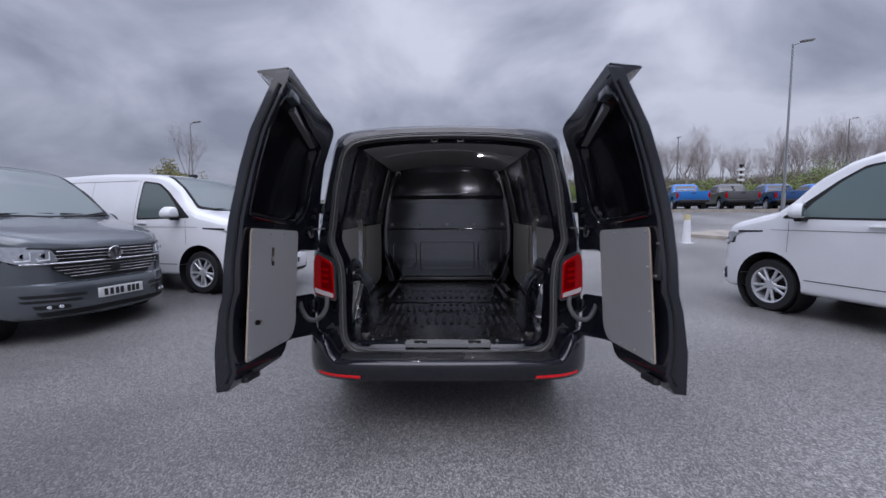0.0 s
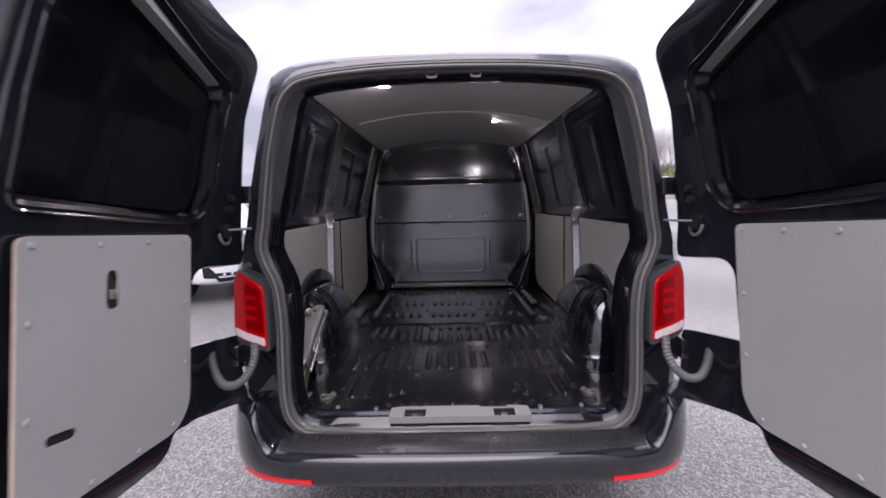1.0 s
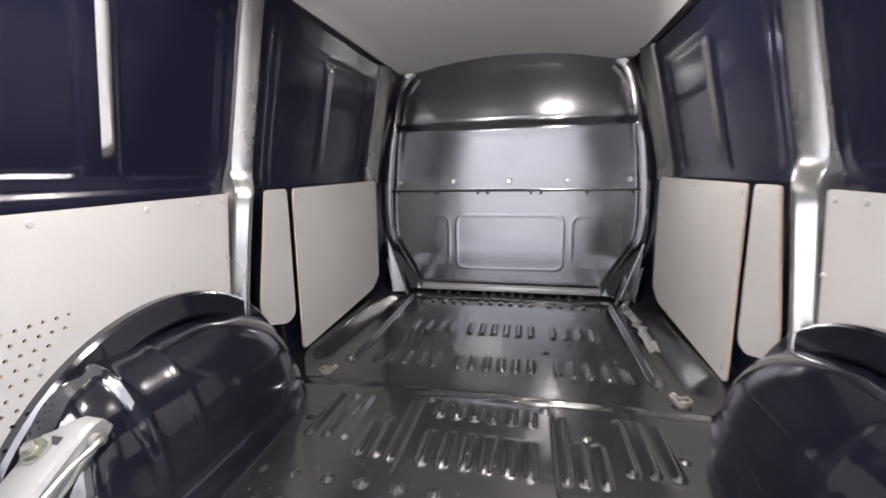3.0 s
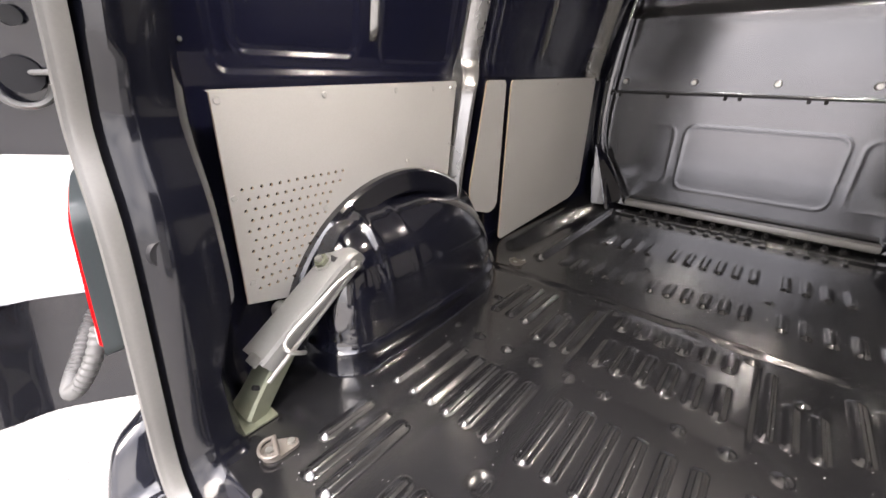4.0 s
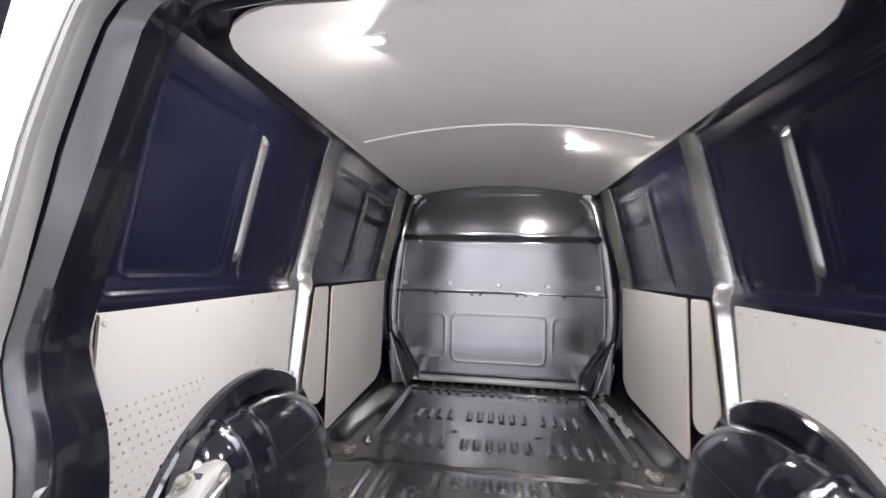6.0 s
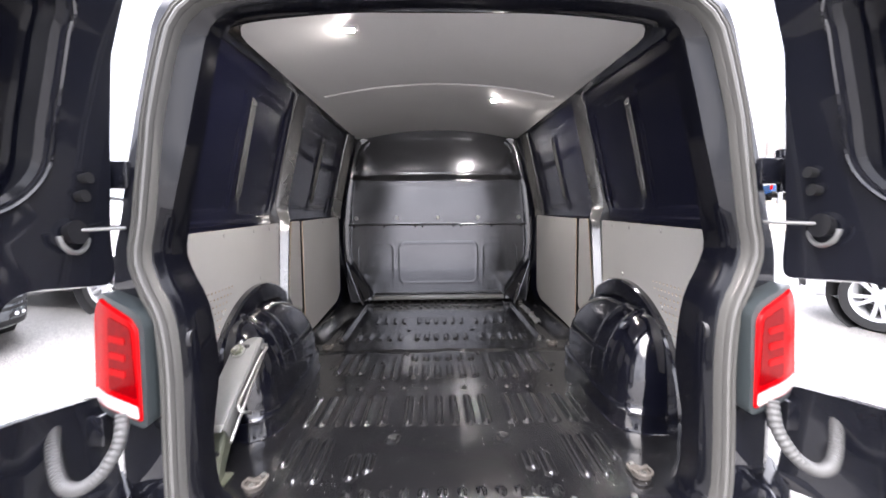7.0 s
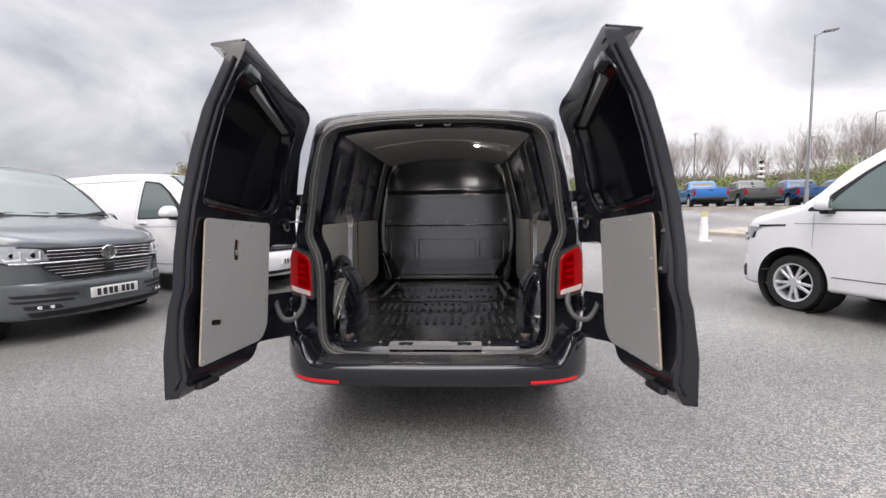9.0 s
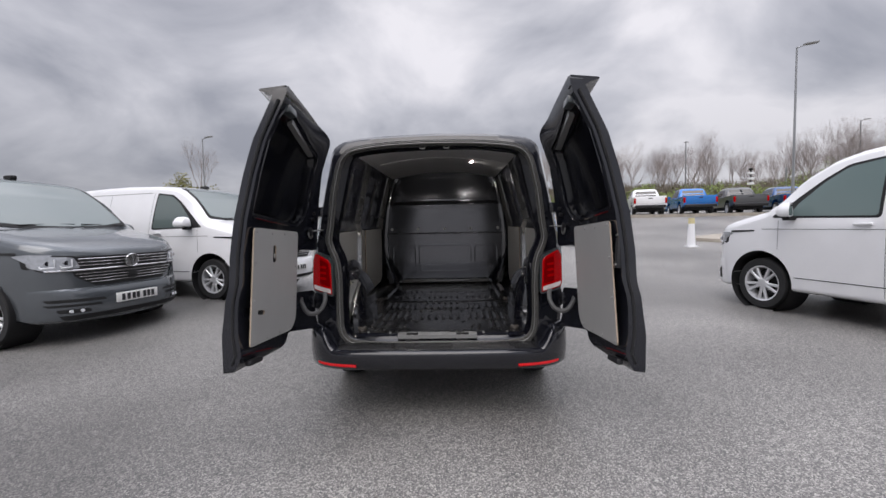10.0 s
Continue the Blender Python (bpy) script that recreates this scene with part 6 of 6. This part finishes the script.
# ---- pickups in a far row; nose at +y, tailgate at -y towards the yard ----
def pickup(m, paint, label):
    root = thing("pickup_truck", label, "pickup truck", m, "pickups in a row")
    L = 5.3
    prof = [(0.0, 0.62), (0.02, 1.16), (1.62, 1.18), (1.66, 1.16), (4.1, 1.20), (4.95, 1.12), (5.22, 1.0), (5.3, 0.75), (5.28, 0.50), (4.75, 0.48)]
    prof += [(4.25 + 0.47 * math.cos(t), 0.50 + 0.47 * math.sin(t)) for t in np.linspace(0.0, math.pi, 12)]
    prof += [(1.2 + 0.47 * math.cos(t), 0.50 + 0.47 * math.sin(t)) for t in np.linspace(0.0, math.pi, 12)]
    prof += [(0.6, 0.52)]
    body = part("body", slab(prof, (), lambda y, z: (-0.93 + 0.04 * max(0, z - 0.9), y, z), lambda y, z: (0.93 - 0.04 * max(0, z - 0.9), y, z)), paint, root)
    cab = []
    for z, y0, y1, hw in ((1.17, 1.66, 4.15, 0.88), (1.45, 1.74, 3.75, 0.80), (1.74, 1.95, 3.25, 0.70), (1.82, 2.15, 3.05, 0.60), (1.835, 2.3, 2.9, 0.4)):
        cab.append([(a * hw, b, z) for a, b in rounded([(-1, y0), (1, y0), (1, y1), (-1, y1)], 0.12, 3)])
    part("cab_roof", loft(cab, True, False, True), paint, root)
    part("rear_window", sheet([(-0.66, 0), (0.66, 0), (0.60, 1), (-0.60, 1)], (), lambda x, t: (x, 1.655 + 0.19 * t, 1.25 + 0.42 * t)), M_DARKGLASS, root)
    part("windscreen", sheet([(-0.72, 0), (0.72, 0), (0.62, 1), (-0.62, 1)], (), lambda x, t: (x, 4.06 - 0.72 * t, 1.24 + 0.44 * t)), M_DARKGLASS, root)
    for sgn in (-1, 1):
        part("side_windows", sheet([(1.95, 0), (3.85, 0), (3.35, 1), (2.12, 1)], (), lambda y, t: (sgn * (0.87 - 0.145 * t), y, 1.26 + 0.42 * t)), M_DARKGLASS, root)
        part("tail_lamp", box(sgn * 0.83, sgn * 0.94, -0.012, 0.10, 0.78, 1.12, 0.015), M_RED, root)
        part("door_mirror", box(sgn * 0.93, sgn * 1.10, 3.62, 3.74, 1.20, 1.40, 0.03), paint, root)
    part("bed_liner", box(-0.80, 0.80, 0.06, 1.60, 1.05, 1.192), M_BLACK, root)
    for sgn in (-1, 1):
        part("bed_rail", box(sgn * 0.80, sgn * 0.92, 0.03, 1.63, 1.12, 1.235, 0.02), paint, root)
    part("tailgate", box(-0.82, 0.82, -0.02, 0.04, 0.74, 1.225, 0.02), paint, root)
    part("tailgate_handle", box(-0.12, 0.12, -0.032, -0.015, 1.06, 1.12, 0.01), M_BLACK, root)
    part("rear_bumper", box(-0.88, 0.88, -0.12, 0.08, 0.50, 0.68, 0.04), M_PLASTIC, root)
    part("underbody", box(-0.75, 0.75, 0.3, 4.9, 0.34, 0.56), M_BLACK, root)
    add_wheels(root, (1.2, 4.25), 0.82, 0.38, BIG)
    return root


BIG = wheel_meshes(0.38, 0.25, 6)

# ---- yard, bank, posts, trees ----
def ground_z(x, y):
    z = float(np.interp(y, [0.5, 2, 4.3, 7, 10, 13, 18, 24, 27, 34, 50, 70, 110], [0, 0.05, 0.14, 0.20, 0.28, 0.44, 0.92, 1.58, 1.85, 2.2, 3.4, 4.6, 5.2]))
    if x > 0:
        z = max(z, 0.126 * float(smooth(-3.5, -1.2, y)))
    else:
        z = max(z, 0.16 * float(smooth(2.4, 3.4, y)))
    return z * max(float(smooth(1.2, 3.2, abs(x))), float(smooth(5.2, 8.0, y)))


xs = np.r_[-400, -150, -80, np.arange(-50, -9, 5), np.arange(-6, 6.1, 0.5), np.arange(10, 51, 5), 80, 150, 400]
ys = np.r_[-400, -100, -40, -20, -10, np.arange(-5, 8, 0.5), np.arange(8, 40, 1.0), np.arange(40, 112, 4.0), 200, 400]
gv = [(x, y, ground_z(x, y)) for y in ys for x in xs]
ng = len(xs)
gf = [(i * ng + j, i * ng + j + 1, i * ng + ng + j + 1, i * ng + ng + j) for i in range(len(ys) - 1) for j in range(ng - 1)]
tagged(part("ground", (gv, gf), M_ASPHALT, None), "damp dark tarmac of a dealer's yard", "ground", kind="structure")

# raised kerb along the far row and the paved island
def kerb_strip(pts, w, h, name, label):
    v, f = [], []
    for (x, y), (x2, y2) in zip(pts, pts[1:] + [tuple(2 * np.array(pts[-1]) - np.array(pts[-2]))]):
        d = Vector((x2 - x, y2 - y)).normalized()
        n = Vector((-d.y, d.x)) * w / 2
        z = ground_z(x, y)
        v += [(x - n.x, y - n.y, z - 0.1), (x - n.x, y - n.y, z + h), (x + n.x, y + n.y, z + h), (x + n.x, y + n.y, z - 0.1)]
    for i in range(len(pts) - 1):
        for k in range(3):
            f.append((i * 4 + k, i * 4 + k + 1, i * 4 + k + 5, i * 4 + k + 4))
    f += [(0, 1, 2, 3), tuple(len(v) - 4 + k for k in range(4))]
    return tagged(part(name, (v, f), M_CONCRETE, None, smooth=False), label, "kerb", kind="structure")


kerb_strip([(x, 25.6) for x in np.arange(-8, 50, 2.0)], 1.1, 0.16, "kerb", "pale concrete kerb along the far parking row")
bank = [(x, y, ground_z(x, y) + 0.05 + 0.25 * math.sin(x * 0.3) ** 2) for y in (36, 44, 60, 90, 140) for x in np.arange(-90, 150, 6.0)]
nb = len(np.arange(-90, 150, 6.0))
tagged(part("grass_bank", (bank, [(i * nb + j, i * nb + j + 1, i * nb + nb + j + 1, i * nb + nb + j) for i in range(4) for j in range(nb - 1)]), M_SOIL, None), "rough grass bank behind the yard", "bank", kind="structure")
isl = [(9.6, 14.2), (11.3, 13.0), (15.5, 13.6), (15.5, 15.6), (11.5, 15.2)]
v, f = slab(rounded(isl, 0.25, 4), (), lambda x, y: (x, y, ground_z(x, y) + 0.13), lambda x, y: (x, y, ground_z(x, y) - 0.2), 0.5)
tagged(part("traffic_island", (v, f), M_CONCRETE, None), "pale paved traffic island with raised kerb", "traffic island", kind="structure")


def street_lamp(x, y, h, label, arm=1.0, r=0.09):
    z = ground_z(x, y)
    root = thing("street_lamp", label, "street lamp", Matrix.Translation((x, y, z)), "yard lamps")
    part("post", rod((0, 0, 0), (0, 0, h), r, 12, r * 0.55), M_GALV, root)
    part("post_base", rod((0, 0, 0), (0, 0, 1.3), r * 1.45, 12, r * 1.4), M_GALV, root)
    part("arm", rod((0, 0, h - 0.05), (arm * 0.6, -0.1, h + 0.15), 0.04, 8), M_GALV, root)
    part("lamp_head", moved(box(0, 0.85 * abs(arm), -0.15, 0.15, -0.05, 0.06, 0.03), Matrix.Translation((arm * 0.4, -0.1, h + 0.12)) @ Matrix.Rotation(radians(-8), 4, "Y")), M_GREYSTEEL, root)
    return root


street_lamp(22.6, 24.9, 10.9, "tall galvanised yard lamp post with one flat head")
street_lamp(-28.6, 43.0, 9.0, "slim galvanised yard lamp post")
street_lamp(36.4, 62.0, 9.5, "slim galvanised yard lamp post", -0.6, 0.12)
street_lamp(62.8, 62.0, 12.3, "slim galvanised yard lamp post", 1.0, 0.13)

bx, by = 8.75, 12.3
bol = thing("bollard", "white plastic bollard with faded yellow cap", "bollard", Matrix.Translation((bx, by, ground_z(bx, by))))
part("bollard_body", rod((0, 0, 0), (0, 0, 0.85), 0.15, 10, 0.11), M_WHITE, bol)
part("bollard_foot", box(-0.17, 0.17, -0.17, 0.17, -0.02, 0.05, 0.02), M_WHITE, bol)
part("bollard_cap", rod((0, 0, 0.85), (0, 0, 1.06), 0.112, 10, 0.10), M_YELLOW, bol)

for k, (paint, label) in enumerate(((M_WHITE, "white pickup truck parked in a row"), (M_BLUE, "bright blue pickup truck parked in a row"), (M_STONE, "grey pickup truck parked in a row"), (M_NAVY, "dark blue pickup truck parked in a row"), (M_BLUE, "blue pickup truck parked in a row"), (M_WHITE, "white pickup truck parked in a row"), (M_STONE, "grey pickup truck parked in a row"))):
    px = 14.1 + 3.52 * k
    pickup(pose(px, 26.6, ground_z(px, 28) - 0.08, 0, 0, -16) @ Matrix.Scale(1.13, 4), paint, label)


# bare trees: trunk and crown of many thin twigs
def bare_tree(seed, height, spread, levels=6):
    rng = random.Random(seed)
    thick_v, thick_f, twig_v, twig_f = [], [], [], []

    def seg(a, b, r0, r1, v, f, n):
        d = (b - a).normalized()
        u = d.orthogonal().normalized()
        w = d.cross(u)
        base = len(v)
        for p, r in ((a, r0), (b, r1)):
            for k in range(n):
                t = 2 * math.pi * k / n
                v.append(p + u * r * math.cos(t) + w * r * math.sin(t))
        for k in range(n):
            f.append((base + k, base + (k + 1) % n, base + n + (k + 1) % n, base + n + k))

    def grow(p, d, length, r, lev):
        steps = 3
        for s in range(steps):
            d2 = (d + Vector((rng.uniform(-1, 1), rng.uniform(-1, 1), rng.uniform(-0.3, 0.7))) * 0.16).normalized()
            q = p + d2 * length / steps
            r2 = r * 0.86
            big = lev >= levels - 1
            seg(p, q, r, r2, thick_v if big else twig_v, thick_f if big else twig_f, 6 if big else 3)
            if lev > 0 and s > 0 or lev == levels and s == 1:
                for _ in range(2 if lev > 1 else 2):
                    side = Vector((rng.uniform(-1, 1), rng.uniform(-1, 1), rng.uniform(0.0, 0.9))).normalized()
                    nd = (d2 * (0.75 + 0.3 * rng.random()) + side * spread).normalized()
                    if lev > 0:
                        grow(q, nd, length * rng.uniform(0.55, 0.78), r2 * 0.60, lev - 1)
            p, d, r = q, d2, r2

    grow(Vector((0, 0, -0.2)), Vector((0, 0, 1)), height * 0.36, height * 0.013, levels)
    return mesh_ob("trunk", thick_v, thick_f, M_BARK), mesh_ob("crown", twig_v, twig_f, M_TWIG)


TREES = [bare_tree(11, 11, 0.75), bare_tree(12, 12, 0.6), bare_tree(15, 10, 0.9), bare_tree(21, 13, 0.55), bare_tree(33, 12, 0.34)]
trng = random.Random(8)


def tree(x, y, k, s, label="bare winter tree with a spreading crown of fine twigs"):
    root = thing("tree", label, "tree", Matrix.Translation((x, y, ground_z(x, y))) @ Matrix.Rotation(trng.uniform(0, 6.28), 4, "Z") @ Matrix.Scale(s, 4), "bare trees behind the yard")
    part("trunk", TREES[k][0], None, root)
    part("crown", TREES[k][1], None, root)


for i in range(88):
    x = 14 + 0.92 * i + trng.uniform(-0.9, 0.9)
    tall = float(np.interp(x, [14, 34, 42, 48, 52, 57, 66, 90], [9.6, 9.6, 9.6, 7.8, 7.8, 11.0, 12.0, 12.0]))
    tree(x, trng.uniform(57, 72), (0, 1, 3, 4, 1, 3)[i % 6], tall * trng.uniform(0.80, 1.08) / 11.2)
tree(-31.2, 46.0, 4, 0.80)
tree(-11.5, 60.0, 0, 0.8)


# leafy hedge and shrubs: many small leaf clumps
def leaves(name, boxes, n, size, label, seed, leaf, ob_kind="stuff"):
    rng = random.Random(seed)
    v, f = [], []
    for _ in range(n):
        x0, x1, y0, y1, z0, z1 = rng.choice(boxes)
        t = rng.random()
        x, y = rng.uniform(x0, x1), rng.uniform(y0, y1)
        z = z0 + (z1 - z0) * t ** 0.8 * (0.75 + 0.25 * math.sin(x * 1.3) + 0.15 * math.sin(x * 3.7))
        z += ground_z(x, y)
        a = Vector((rng.uniform(-1, 1), rng.uniform(-1, 1), rng.uniform(-1, 1))).normalized()
        b = a.orthogonal().normalized()
        s = size * rng.uniform(0.5, 1.3)
        k = len(v)
        c = Vector((x, y, z))
        v += [c - a * s, c + b * s * 0.6, c + a * s, c - b * s * 0.6]
        f.append((k, k + 1, k + 2, k + 3))
    me = bpy.data.meshes.new(name)
    me.from_pydata([tuple(p) for p in v], [], f)
    me.materials.append(leaf)
    return tagged(part(name, me, None, None), label, "hedge", kind=ob_kind)


leaves("hedge", [(x, x + 5, 50 + (x % 3), 53 + (x % 4), 0.0, 1.9 + 1.1 * math.sin(x * 0.7) ** 2 + 2.8 * (x > 44)) for x in range(12, 110, 3)], 42000, 0.15, "tangled green hedge along the back of the yard", 3, M_LEAF)
leaves("shrub", [(-34, -28, 42, 45, 0.5, 3.6), (-33, -29.5, 42, 45, 2.0, 4.4), (-32.2, -30.5, 43, 45, 2.0, 5.2)], 3200, 0.11, "yellow-green shrub behind the parked vans", 4, M_SHRUB)


# thicket of fine twigs behind the hedge
def thicket(n, seed):
    rng = random.Random(seed)
    v, f = [], []
    for _ in range(n):
        x, y = rng.uniform(10, 105), rng.uniform(60, 76)
        top = float(np.interp(x, [10, 30, 42, 50, 54, 60, 105], [3.2, 3.4, 3.6, 3.6, 4.0, 5.0, 5.5])) * (0.8 + 0.2 * math.sin(x * 0.9) * math.sin(x * 2.3))
        z = ground_z(x, y) + top * rng.random() ** 0.8
        d = Vector((rng.gauss(0, 0.35), rng.gauss(0, 0.3), 1)).normalized() * rng.uniform(0.4, 1.1)
        w = Vector((rng.uniform(0.015, 0.045), 0, 0))
        p = Vector((x, y, z))
        k = len(v)
        v += [p - w, p + w, p + d]
        f.append((k, k + 1, k + 2))
    me = bpy.data.meshes.new("thicket")
    me.from_pydata([tuple(p) for p in v], [], f)
    me.materials.append(M_THICKET)
    return tagged(part("thicket", me, None, None), "brown thicket of bare twigs behind the hedge", "thicket", kind="stuff")


thicket(60000, 9)

# slim banded post and short pale posts at the back of the yard
def back_post(x, y, h, label, banded):
    root = thing("marker_post", label, "post", Matrix.Translation((x, y, ground_z(x, y))), "posts at the back of the yard")
    part("post", rod((0, 0, 0), (0, 0, h), 0.10, 8), M_BLACK if banded else M_GALV, root)
    if banded:
        for z in (h - 0.45, h - 1.2, h - 1.9):
            part("band", box(-0.42, 0.42, -0.14, 0.14, z - 0.16, z + 0.16, 0.03), M_WHITE, root, "white band")
        part("post_cap", box(-0.2, 0.2, -0.15, 0.15, h - 0.05, h + 0.25, 0.03), M_BLACK, root)
    return root


back_post(41.4, 55.0, 4.7, "black marker post with white bands", True)
back_post(36.1, 55.0, 3.7, "pale slim post at the back of the yard", False)
back_post(46.2, 55.0, 5.0, "pale slim post at the back of the yard", False)
